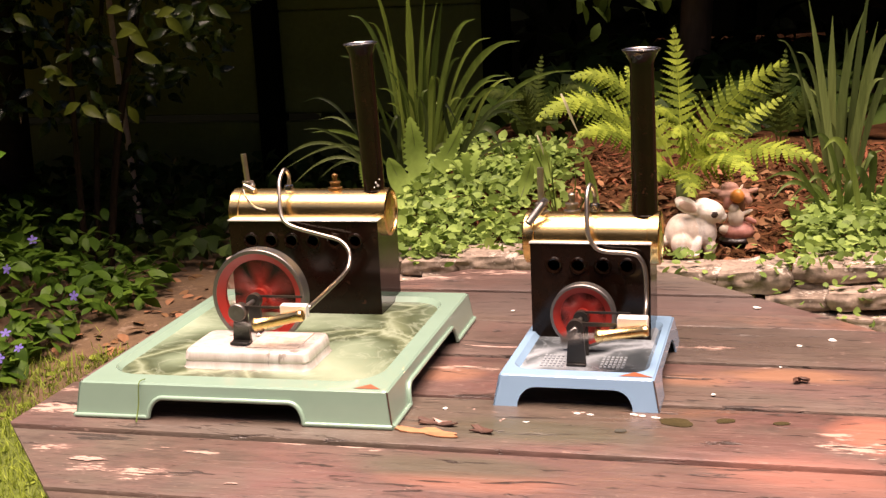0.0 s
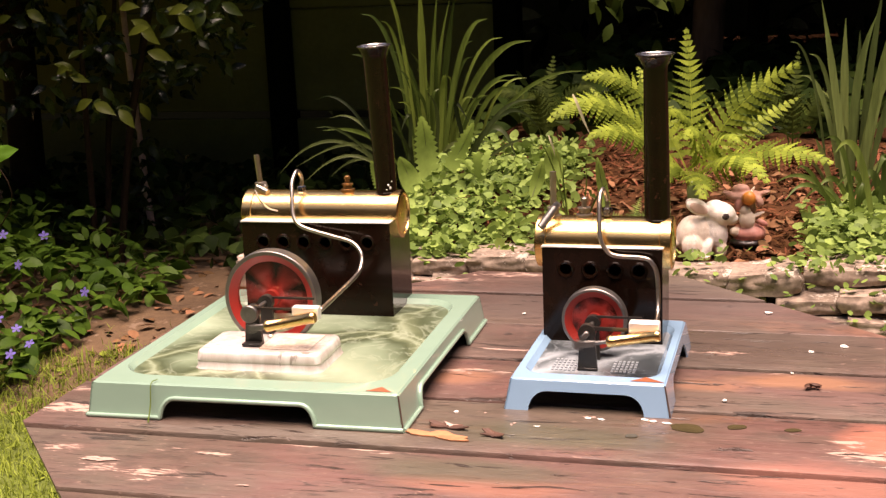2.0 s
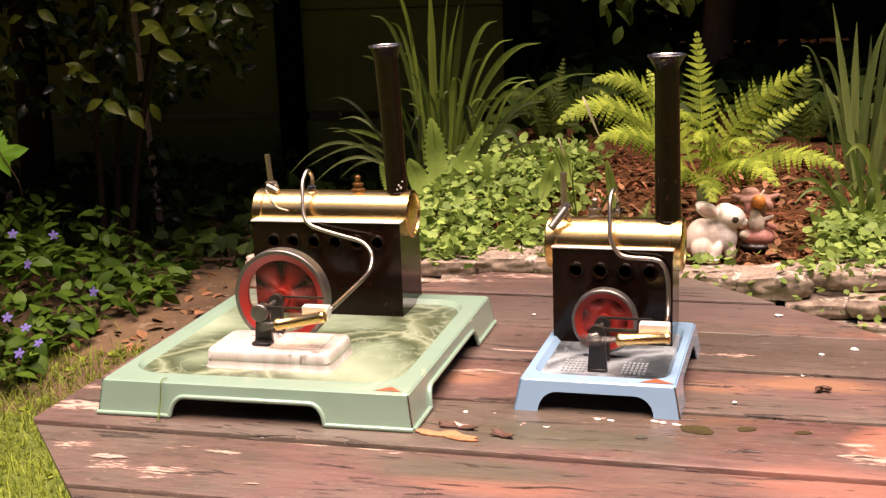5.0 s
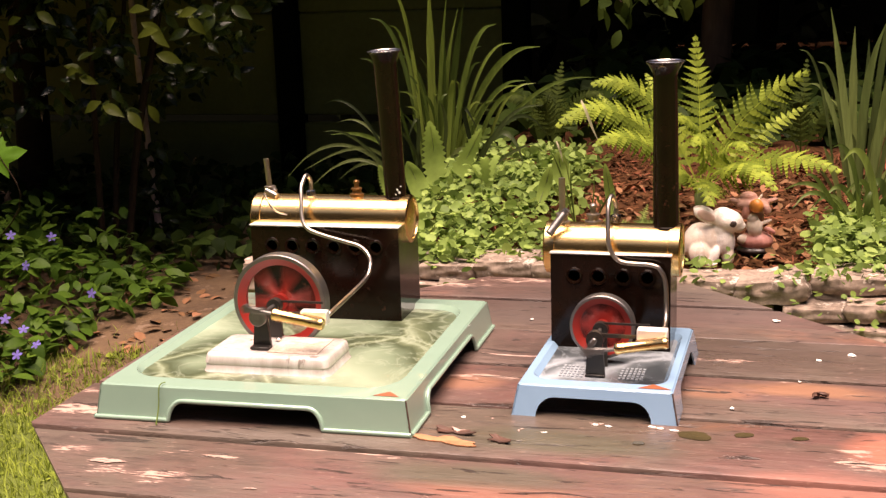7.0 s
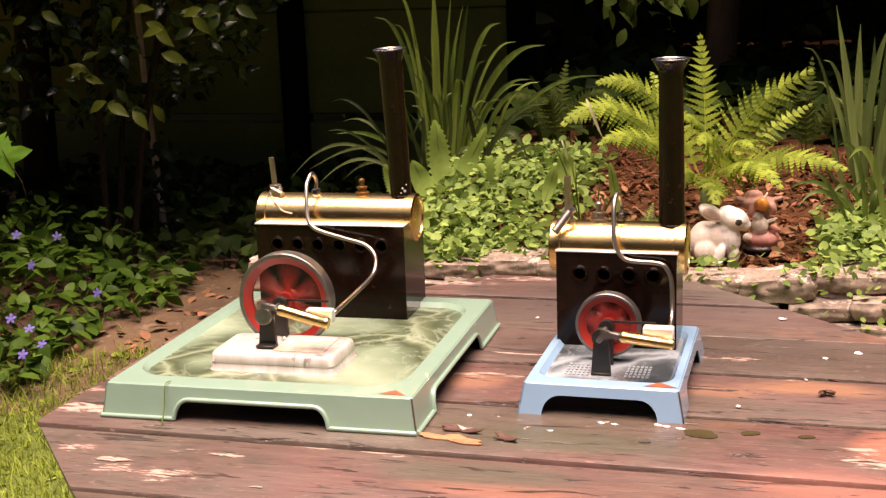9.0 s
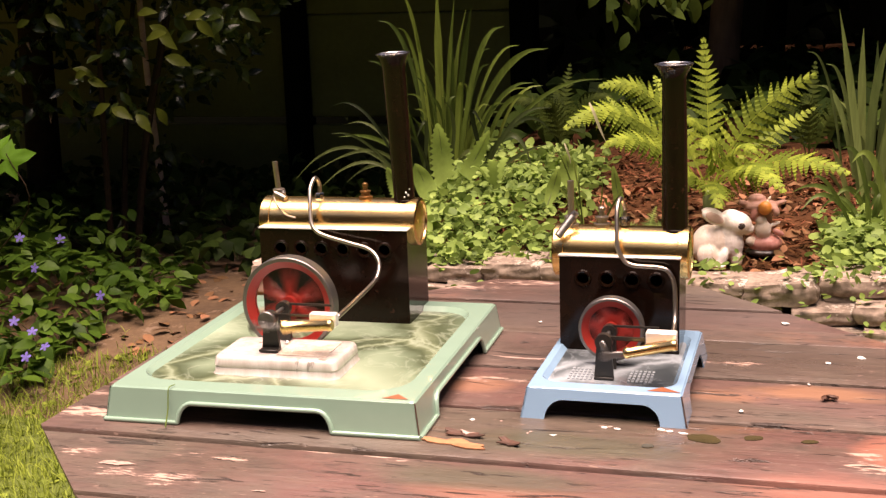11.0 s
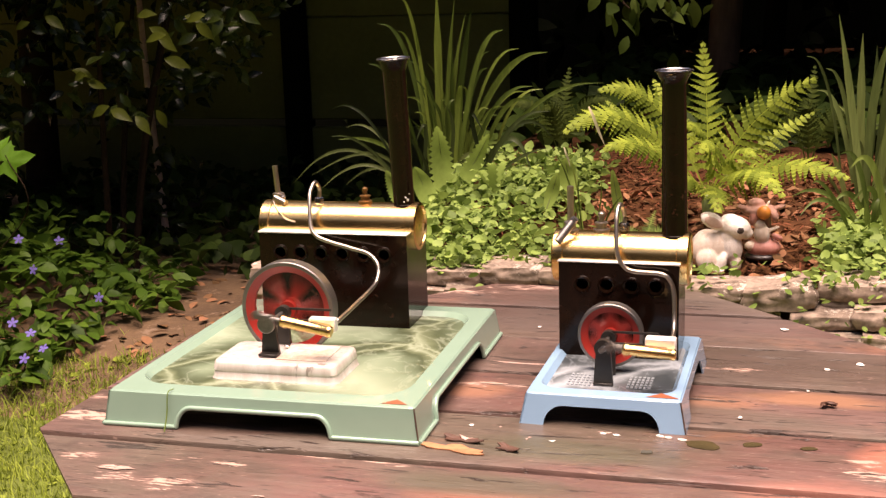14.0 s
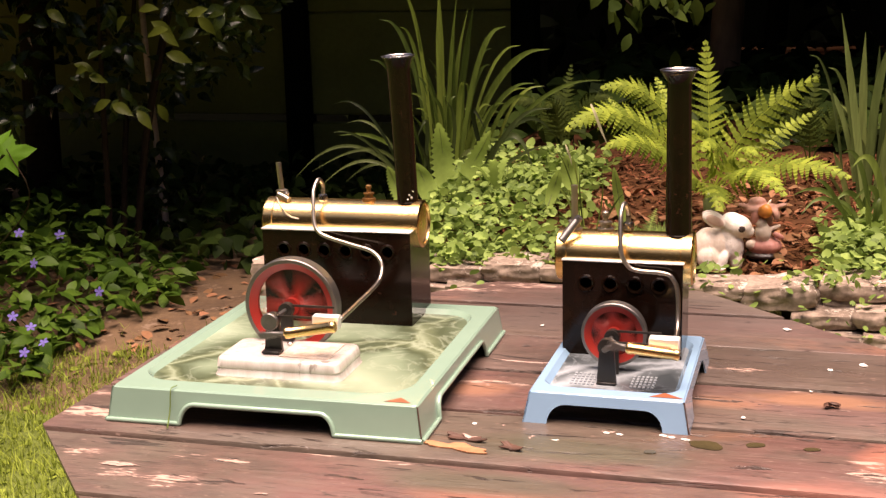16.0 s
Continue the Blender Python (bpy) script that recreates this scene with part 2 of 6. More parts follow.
    l.new(bn.outputs[0], b.inputs["Normal"])
    return m


M["plank"] = plank_material()
M["gpan"] = marble("green_marbled_tin", ((0.0, (0.25, 0.30, 0.20)), (0.022, (0.13, 0.16, 0.09)), (0.06, (0.065, 0.085, 0.045)), (0.18, (0.17, 0.225, 0.145)), (0.42, (0.34, 0.42, 0.30))), (0.36, 0.42, 0.31), 9.5)
M["bpan"] = marble("grey_marbled_tin", ((0.0, (0.34, 0.38, 0.41)), (0.12, (0.12, 0.14, 0.15)), (0.3, (0.04, 0.05, 0.055)), (0.5, (0.085, 0.10, 0.11))), (0.40, 0.44, 0.47), 17)


# ---- building helpers ----
def link(name, bm, material, parent=None, label="", smooth=False):
    me = bpy.data.meshes.new(name)
    bmesh.ops.recalc_face_normals(bm, faces=bm.faces[:])
    bm.to_mesh(me)
    bm.free()
    for m in material if isinstance(material, (list, tuple)) else [material]:
        me.materials.append(m)
    if smooth:
        me.shade_smooth()
        if smooth == "auto":
            me.set_sharp_from_angle(angle=radians(40))
    ob = new(name, me)
    ob.parent = parent
    if label:
        ob["label"] = label
    return ob


def part(name, bm, material, parent, label="", smooth="auto"):
    return link(name, bm, material, parent, label, smooth)


def empty(name, m=None):
    e = new(name)
    e.empty_display_size = 0.05
    e.matrix_basis = m or Matrix()
    return e


def box(bm, x0, x1, y0, y1, z0, z1, bevel=0.0, seg=1):
    v = [bm.verts.new((x, y, z)) for z in (z0, z1) for y in (y0, y1) for x in (x0, x1)]
    f = [bm.faces.new([v[i] for i in q]) for q in ((0, 2, 3, 1), (4, 5, 7, 6), (0, 1, 5, 4), (2, 6, 7, 3), (0, 4, 6, 2), (1, 3, 7, 5))]
    if bevel:
        es = list({e for q in f for e in q.edges})
        bmesh.ops.bevel(bm, geom=es, offset=bevel, segments=seg, profile=0.5, affect="EDGES")
    return bm


def lathe(bm, profile, n=32, m=None):
    """Profile of (radius, height) turned about z, then moved by m."""
    m = m or Matrix()
    rings = []
    for r, h in profile:
        if r < 1e-6:
            rings.append([bm.verts.new(m @ Vector((0, 0, h)))])
        else:
            rings.append([bm.verts.new(m @ Vector((r * math.cos(2 * math.pi * i / n), r * math.sin(2 * math.pi * i / n), h))) for i in range(n)])
    for a, b in zip(rings, rings[1:]):
        for i in range(n):
            j = (i + 1) % n
            if len(a) == 1 and len(b) == 1:
                break
            if len(a) == 1:
                bm.faces.new((a[0], b[i], b[j]))
            elif len(b) == 1:
                bm.faces.new((a[i], a[j], b[0]))
            else:
                bm.faces.new((a[i], a[j], b[j], b[i]))
    return bm


def rod(bm, p, q, r, n=12, r2=None):
    p, q = Vector(p), Vector(q)
    m = Matrix.Translation(p) @ (q - p).to_track_quat("Z", "Y").to_matrix().to_4x4()
    h = (q - p).length
    r2 = r if r2 is None else r2
    return lathe(bm, [(0, 0), (r, 0), (r2, h), (0, h)], n, m)


def smooth_path(pts, k=5):
    """Catmull-Rom through the points."""
    pts = [Vector(p) for p in pts]
    pts = [2 * pts[0] - pts[1]] + pts + [2 * pts[-1] - pts[-2]]
    out = []
    for a, b, c, d in zip(pts, pts[1:], pts[2:], pts[3:]):
        for i in range(k):
            t = i / k
            out.append(0.5 * (2 * b + (c - a) * t + (2 * a - 5 * b + 4 * c - d) * t * t + (3 * b - a - 3 * c + d) * t ** 3))
    return out + [pts[-2]]


def tube(bm, pts, r, n=10, taper=None):
    """A round tube along points, ends closed."""
    rings, up = [], Vector((0, 0, 1))
    for i, p in enumerate(pts):
        d = (pts[min(i + 1, len(pts) - 1)] - pts[max(i - 1, 0)]).normalized()
        s = d.cross(up)
        if s.length < 1e-3:
            s = d.cross(Vector((0, 1, 0)))
        s.normalize()
        u = s.cross(d).normalized()
        rr = r if taper is None else r * (1 + (taper - 1) * i / (len(pts) - 1))
        rings.append([bm.verts.new(p + rr * (math.cos(2 * math.pi * j / n) * s + math.sin(2 * math.pi * j / n) * u)) for j in range(n)])
    for a, b in zip(rings, rings[1:]):
        for j in range(n):
            bm.faces.new((a[j], a[(j + 1) % n], b[(j + 1) % n], b[j]))
    bm.faces.new(rings[0])
    bm.faces.new(rings[-1][::-1])
    return bm


def rounded(x0, x1, y0, y1, r, k=8):
    """Corner points of a rounded rectangle, counter-clockwise, 4 * (k + 1) of them."""
    out = []
    for cx, cy, a in ((x1 - r, y1 - r, 0), (x0 + r, y1 - r, 90), (x0 + r, y0 + r, 180), (x1 - r, y0 + r, 270)):
        for i in range(k + 1):
            t = radians(a + 90 * i / k)
            out.append((cx + r * math.cos(t), cy + r * math.sin(t)))
    return out


def loops(bm, rings, cap=True):
    vs = [[bm.verts.new(p) for p in ring] for ring in rings]
    for a, b in zip(vs, vs[1:]):
        for i in range(len(a)):
            j = (i + 1) % len(a)
            bm.faces.new((a[i], a[j], b[j], b[i]))
    if cap:
        bm.faces.new(vs[-1])
    return bm

# ---- the garden table: an octagon of planks ----
TZ = 0.72
OCT = [(-0.513, 0.723), (-0.513, 0.955), (-0.290, 1.178), (-0.090, 1.178), (0.134, 0.955), (0.134, 0.723), (-0.090, 0.500), (-0.315, 0.500)]


def clip(poly, y0, y1):
    """The part of a convex polygon between two lines of constant y."""
    for lim, sign in ((y0, 1), (y1, -1)):
        out = []
        for a, b in zip(poly, poly[1:] + poly[:1]):
            ia, ib = sign * (a[1] - lim) >= 0, sign * (b[1] - lim) >= 0
            if ia:
                out.append(a)
            if ia != ib:
                t = (lim - a[1]) / (b[1] - a[1])
                out.append((a[0] + t * (b[0] - a[0]), lim))
        poly = out
    return poly


def slab(poly, z0, z1, bevel, under=0.955):
    """A board from its outline, its ends sloping back underneath."""
    bm = bmesh.new()
    lo = [bm.verts.new((x, y, z0)) for x, y in poly]
    bm.faces.new(lo)
    r = bmesh.ops.extrude_face_region(bm, geom=bm.faces[:])
    up = [v for v in r["geom"] if isinstance(v, bmesh.types.BMVert)]
    for v in up:
        v.co.z = z1
    for v in lo:
        v.co.x = -0.19 + (v.co.x + 0.19) * under
    top = [e for e in bm.edges if e.verts[0].co.z > z1 - 1e-6 and e.verts[1].co.z > z1 - 1e-6]
    if bevel:
        bmesh.ops.bevel(bm, geom=top, offset=bevel, segments=2, profile=0.5, affect="EDGES")
    return bm


table = tagged(empty("garden_table"), "weathered red-brown wooden octagonal garden table with flaking paint", "table")
GAPS = [1.190, 1.0968, 1.0018, 0.9068, 0.8118, 0.7168, 0.6218, 0.5268, 0.49]
for i, (hi, lo) in enumerate(zip(GAPS, GAPS[1:])):
    g = 0.0008 if i == 2 else 0.0029
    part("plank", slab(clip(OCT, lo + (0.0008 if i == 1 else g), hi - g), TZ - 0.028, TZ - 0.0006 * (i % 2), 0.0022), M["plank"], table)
for y in GAPS[1:-1]:
    if y != 0.9068:
        xs_ = [p[0] for p in clip(OCT, y - 0.0015, y + 0.0015)]
        bm = bmesh.new()
        box(bm, min(xs_) + 0.020, max(xs_) - 0.020, y - 0.0028, y + 0.0028, TZ - 0.016, TZ - 0.0085)
        part("joint_dirt", bm, M["dirt"], table, "dark dirt packed in the joint")
inner = [(-0.19 + (x + 0.19) * 0.86, 0.839 + (y - 0.839) * 0.86) for x, y in OCT]
for a, b in zip(inner, inner[1:] + inner[:1]):
    bm = bmesh.new()
    d = (Vector((*b, 0)) - Vector((*a, 0))).normalized()
    nrm = Vector((d.y, -d.x, 0)) * 0.011
    z0, z1 = TZ - 0.10, TZ - 0.029
    pts = [Vector((*a, 0)) + nrm, Vector((*b, 0)) + nrm, Vector((*b, 0)) - nrm, Vector((*a, 0)) - nrm]
    vs = [bm.verts.new((p.x, p.y, z)) for z in (z0, z1) for p in pts]
    for q in ((3, 2, 1, 0), (4, 5, 6, 7), (0, 1, 5, 4), (1, 2, 6, 5), (2, 3, 7, 6), (3, 0, 4, 7)):
        bm.faces.new([vs[k] for k in q])
    part("apron", bm, M["board"], table)
for sx in (-1, 1):
    for sy in (-1, 1):
        bm = bmesh.new()
        x, y = -0.19 + sx * 0.20, 0.839 + sy * 0.20
        box(bm, x - 0.03, x + 0.03, y - 0.03, y + 0.03, 0.0, TZ - 0.029, 0.004)
        part("leg", bm, M["board"], table)


# ---- the two toy steam engines ----
def skirt(bm, length, h, c0, c1, arch, slope, rad, flare):
    """One pressed side in the x-z plane, facing -y, from -length/2 to length/2, with an arched cut-out from c0 to c1."""
    L = length / 2
    pts = [(-L - flare, 0), (c0, 0)]
    for i in range(7):
        t = i / 6 * math.pi / 2
        pts.append((c0 + slope * (1 - math.cos(t)), arch * math.sin(t)))
    for i in range(7):
        t = (6 - i) / 6 * math.pi / 2
        pts.append((c1 - slope * (1 - math.cos(t)), arch * math.sin(t)))
    pts += [(c1, 0), (L + flare, 0), (L, h), (-L, h)]
    tilt = lambda x, z: (x, -flare * (1 - z / h), z)
    front = [bm.verts.new(tilt(x, z)) for x, z in pts]
    back = [bm.verts.new(Vector(tilt(x, z)) + Vector((0, 0.0012, 0))) for x, z in pts]
    bm.faces.new(front)
    bm.faces.new(back[::-1])
    n = len(pts)
    for i in range(n):
        j = (i + 1) % n
        bm.faces.new((front[i], front[j], back[j], back[i]))
    if rad:
        tube(bm, [Vector(tilt(x, max(z, rad * 0.9))) - Vector((0, rad * 0.35, 0)) for x, z in pts[:-2]], rad, 14)


def base_plate(e, w, d, h, flare, pan, prad, panz, enamel, panmat, cuts):
    """Pressed tin stand: rim, recessed pan, four skirts."""
    k = 8
    bm = bmesh.new()
    outer0 = rounded(-w / 2, w / 2, -d / 2, d / 2, 0.003, k)
    outer1 = rounded(-w / 2 + 0.0012, w / 2 - 0.0012, -d / 2 + 0.0012, d / 2 - 0.0012, 0.003, k)
    in0 = rounded(*pan, prad, k)
    in1 = rounded(pan[0] + 0.001, pan[1] - 0.001, pan[2] + 0.001, pan[3] - 0.001, prad - 0.0005, k)
    in2 = rounded(pan[0] + 0.0035, pan[1] - 0.0035, pan[2] + 0.0035, pan[3] - 0.0035, prad - 0.0025, k)
    loops(bm, [[(x, y, h - 0.0015) for x, y in outer0], [(x, y, h) for x, y in outer1], [(x, y, h) for x, y in in0],
               [(x, y, h - 0.0012) for x, y in in1], [(x, y, panz) for x, y in in2]], cap=False)
    part("rim", bm, enamel, e)
    bm = bmesh.new()
    bm.faces.new([bm.verts.new((x, y, panz)) for x, y in in2])
    part("pan", bm, panmat, e, "marbled printed tin pan")
    for i, (a, length, depth) in enumerate(((0, w, d), (90, d, w), (180, w, d), (270, d, w))):
        bm = bmesh.new()
        c = cuts[i % 2]
        skirt(bm, length, h - 0.001, c[0], c[1], c[2], c[3], c[4], flare)
        bmesh.ops.transform(bm, matrix=pose(0, 0, 0, 0, 0, a) @ pose(0, -depth / 2, 0), verts=bm.verts[:])
        part("skirt", bm, enamel, e)


def holed_plate(bm, x0, x1, z0, z1, y, cs, zc, r, cell):
    """Front sheet with round holes through it."""
    n = 20
    def quad(a, b, c, dd):
        if b - a > 1e-6 and dd - c > 1e-6:
            bm.faces.new([bm.verts.new(p) for p in ((a, y, c), (b, y, c), (b, y, dd), (a, y, dd))])
    quad(x0, x1, z0, zc - cell)
    quad(x0, x1, zc + cell, z1)
    edge = [x0] + [v for c in cs for v in (c - cell, c + cell)] + [x1]
    for a, b in zip(edge[::2], edge[1::2]):
        quad(a, b, zc - cell, zc + cell)
    for c in cs:
        ring, sq, deep = [], [], []
        for i in range(n):
            t = 2 * math.pi * (i + 0.5) / n
            ring.append(bm.verts.new((c + r * math.cos(t), y, zc + r * math.sin(t))))
            deep.append(bm.verts.new((c + r * math.cos(t), y + 0.003, zc + r * math.sin(t))))
            s = cell / max(abs(math.cos(t)), abs(math.sin(t)))
            sq.append(bm.verts.new((c + s * math.cos(t), y, zc + s * math.sin(t))))
        for i in range(n):
            j = (i + 1) % n
            bm.faces.new((sq[i], sq[j], ring[j], ring[i]))
            bm.faces.new((ring[i], ring[j], deep[j], deep[i]))
        for k in range(4):
            i = (n // 8 + k * n // 4) % n
            corner = bm.verts.new((c + cell * (1 if k in (0, 3) else -1), y, zc + cell * (1 if k in (0, 1) else -1)))
            j = (i + 1) % n
            if n % 8:
                bm.faces.new((sq[i], corner, sq[j]))


def flywheel(e, R, band, ring, width, hub, spokes, sw, x, y, z, y_front, crank_r, disc_r, name="flywheel"):
    """Rim, red web ring, spokes, hub, shaft and crank in one turning piece; its axle is its y axis."""
    turn = pose(0, 0, 0, 90, 0, 0)
    h = width / 2
    bm = bmesh.new()
    lathe(bm, [(R - band, -h), (R - 0.0006, -h), (R, -h + 0.0006), (R, h - 0.0006), (R - 0.0006, h), (R - band, h), (R - band, -h)], 64, turn)
    wheel = part(name, bm, M["dullsteel"], e, "spoked flywheel with a steel rim and red web")
    wheel.location = (x, y, z)
    bm = bmesh.new()
    lathe(bm, [(R - band, -h + 0.0004), (R - band, h - 0.0004), (R - band - 0.0015, h - 0.0015), (R - ring, h * 0.3), (R - ring, -h * 0.3), (R - band - 0.0015, -h + 0.0015), (R - band, -h + 0.0004)], 64, turn)
    part("web_ring", bm, M["red"], wheel)
    for i in range(spokes):
        a = 2 * math.pi * i / spokes
        bm = bmesh.new()
        r0, r1 = hub * 0.8, R - ring + 0.001
        box(bm, r0, r1, -h * 0.22, h * 0.22, -sw / 2, sw / 2, 0.0008)
        for v in bm.verts:
            if v.co.x < (r0 + r1) / 2:
                v.co.z *= 1.35
        bmesh.ops.transform(bm, matrix=Matrix.Rotation(-a, 4, "Y"), verts=bm.verts[:])
        part("spoke", bm, M["red"], wheel)
    bm = bmesh.new()
    lathe(bm, [(0, -h * 1.5), (hub * 0.75, -h * 1.5), (hub, -h * 1.2), (hub, h), (0, h)], 24, turn)
    part("hub", bm, M["red"], wheel)
    bm = bmesh.new()
    rod(bm, (0, 0.012, 0), (0, y_front - y, 0), 0.0017)
    part("shaft", bm, M["dullsteel"], wheel)
    bm = bmesh.new()
    if disc_r:
        lathe(bm, [(0, 0), (disc_r, 0), (disc_r, 0.002), (disc_r - 0.0006, 0.0026), (0, 0.0026)], 28, pose(0, y_front - y, 0, 90))
    else:
        box(bm, -0.0025, crank_r + 0.002, y_front - y - 0.002, y_front - y, -0.002, 0.002, 0.0008)
    rod(bm, (crank_r, y_front - y, 0), (crank_r, y_front - y - 0.007, 0), 0.0013)
    part("crank", bm, M["dullsteel"], wheel, "steel crank with a pin")
    return wheel


def cylinder(e, x, y, z, r, front, back, blockmat):
    bm = bmesh.new()
    m = pose(0, 0, 0, 0, 90, 0)
    lathe(bm, [(0, -front), (r * 0.8, -front), (r, -front + 0.001), (r, -front + 0.004), (r * 0.93, -front + 0.0045), (r * 0.93, back - 0.004), (r, back - 0.0035), (r, back - 0.001), (r * 0.85, back), (0, back)], 24, m)
    c = part("cylinder", bm, M["brass"], e, "brass oscillating cylinder")
    c.location = (x, y, z)
    bm = bmesh.new()
    box(bm, -0.012, 0.004, 0.0, r * 1.5, -r * 0.8, r * 0.8, 0.0006)
    part("port_face", bm, blockmat, c)
    return c


def piston(e, r, length):
    bm = bmesh.new()
    rod(bm, (0.003, 0, 0), (length, 0, 0), r)
    lathe(bm, [(0, -0.002), (0.0032, -0.002), (0.0032, 0.002), (0, 0.002)], 16, pose(0, 0, 0, 90))
    box(bm, 0.001, 0.012, -0.0015, 0.0015, -0.0022, 0.0022, 0.0005)
    return part("piston_rod", bm, M["dullsteel"], e)


def upright(e, x, y, z0, zt, w0, w1, foot, t=0.003):
    """Tapered stand with a foot and a round bearing at its head."""
    bm = bmesh.new()
    vs = []
    for yy in (y - t / 2, y + t / 2):
        vs.append([bm.verts.new(p) for p in ((x - w0 / 2, yy, z0), (x + w0 / 2, yy, z0), (x + w1 / 2, yy, zt), (x - w1 / 2, yy, zt))])
    a, b = vs
    bm.faces.new(a), bm.faces.new(b[::-1])
    for i in range(4):
        j = (i + 1) % 4
        bm.faces.new((a[i], a[j], b[j], b[i]))
    box(bm, x - w0 / 2, x + w0 / 2, min(y, y + foot), max(y, y + foot), z0, z0 + 0.002, 0.0005)
    lathe(bm, [(0.0022, -0.003), (w1 * 0.62, -0.003), (w1 * 0.62, 0.003), (0.0022, 0.003)], 20, pose(x, y, zt, 90))
    return part("stand", bm, M["iron"], e)


def firebox(e, x0, x1, y0, y1, z0, z1, holes, zc):
    t = 0.0012
    bm = bmesh.new()
    holed_plate(bm, x0, x1, z0, z1, y0, holes, zc, 0.0042, 0.0075)
    body = part("firebox", bm, M["black"], e, "black japanned tin firebox with a row of vent holes")
    bm = bmesh.new()
    box(bm, x1 - t, x1, y0 + 0.0002, y1, z0, z1, 0.0004)
    part("side_sheet", bm, M["black"], body)
    bm = bmesh.new()
    box(bm, x0, x0 + t, y0 + 0.0002, y1, z0, z1, 0.0004)
    part("side_sheet", bm, M["black"], body)
    bm = bmesh.new()
    box(bm, x0 + t, x1 - t, y1 - t, y1, z0, z1)
    part("back_sheet", bm, M["black"], body)
    # Added dark sheet stands in for the shade behind the vent holes.
    bm = bmesh.new()
    box(bm, x0 + t, x1 - t, y0 + 0.02, y0 + 0.021, z0, z1 - 0.002)
    part("burner_shield", bm, M["holedark"], body)
    for c in holes:
        bm = bmesh.new()
        lathe(bm, [(0.0042, -0.0001), (0.0047, 0.0012), (0.0058, 0.0016), (0.0068, 0.0), (0.0042, -0.0001)], 24, pose(c, y0, zc, 90))
        part("vent_ring", bm, M["black"], body)
    bm = bmesh.new()
    box(bm, x0 - 0.0008, x1 + 0.0008, y0 - 0.0012, y0 + 0.0105, z1, z1 + 0.0014, 0.0005)
    box(bm, x0 - 0.0008, x1 + 0.0008, y1 - 0.0105, y1 + 0.0012, z1, z1 + 0.0014, 0.0005)
    part("top_flange", bm, M["tin"], body, "folded tin edge of bright metal")
    return body


def boiler(e, x0, x1, y, z, R):
    m = Matrix.Translation((0, y, z)) @ pose(0, 0, 0, 0, 90, 0)
    bm = bmesh.new()
    lathe(bm, [(R, x0 + 0.004), (R, x1 - 0.008)], 72, m)
    b = part("boiler", bm, M["brass"], e, "polished brass boiler drum", smooth="auto")
    for a, s in ((x1, 1), (x0, -1)):
        bm = bmesh.new()
        lathe(bm, [(R, a - s * 0.009), (R + 0.0007, a - s * 0.0085), (R + 0.0007, a - s * 0.001), (R - 0.0005, a), (R - 0.0025, a), (R - 0.003, a - s * 0.0012), (R * 0.5, a - s * 0.0002), (0, a + s * 0.0004)], 64, m)
        part("end_cap", bm, M["brass"], b)
    return b


def chimney(e, base, top, r0, r1, rt):
    p, q = Vector(base), Vector(top)
    h = (q - p).length
    m = Matrix.Translation(p) @ (q - p).to_track_quat("Z", "Y").to_matrix().to_4x4()
    bm = bmesh.new()
    lathe(bm, [(r0 + 0.0008, 0), (r0 + 0.0008, 0.003), (r0, 0.0035), (r1, h - 0.011), (r1 + 0.0006, h - 0.008), (rt - 0.0012, h - 0.0022), (rt - 0.0004, h - 0.0018),
               (rt, h - 0.0008), (rt - 0.0006, h), (rt - 0.002, h - 0.0006), (r1 - 0.0014, h - 0.008), (r0 - 0.0014, 0.002)], 40, m)
    stack = part("chimney", bm, M["black"], e, "tall black tin chimney with a flared lip")
    # Bright steel ring puts the highlight of the rim into the colour.
    bm = bmesh.new()
    lathe(bm, [(rt - 0.0016, h - 0.0004), (rt - 0.0006, h + 0.0003), (rt + 0.0003, h - 0.0002), (rt + 0.0004, h - 0.0008), (rt - 0.0004, h - 0.0012), (rt - 0.0016, h - 0.0004)], 40, m)
    part("lip", bm, M["steel"], stack, "bright ring standing in for light caught on the lip")
    return stack


def fitting(e, x, y, z, profile, material, label):
    bm = bmesh.new()
    lathe(bm, profile, 14, pose(x, y, z))
    return part("safety_valve", bm, material, e, label)


def pipe(e, pts, r):
    bm = bmesh.new()
    tube(bm, smooth_path(pts, 8), r, 16)
    p = part("steam_pipe", bm, M["nickel"], e, "bent satin nickel steam pipe", smooth=True)
    bm = bmesh.new()
    x, y, z = pts[0]
    lathe(bm, [(0, -0.004), (0.0042, -0.004), (0.0042, 0.0008), (0.0034, 0.002), (0, 0.002)], 6, pose(x, y, z))
    part("pipe_nut", bm, M["steel"], p)
    return p


def decal(e, pts, h):
    bm = bmesh.new()
    vs = [bm.verts.new((x, y, h + 0.0002)) for x, y in pts]
    f = bm.faces.new(vs)
    r = bmesh.ops.extrude_face_region(bm, geom=[f])
    for v in r["geom"]:
        if isinstance(v, bmesh.types.BMVert):
            v.co.z += 0.0002
    part("decal", bm, M["decal"], e, "small red triangular transfer")


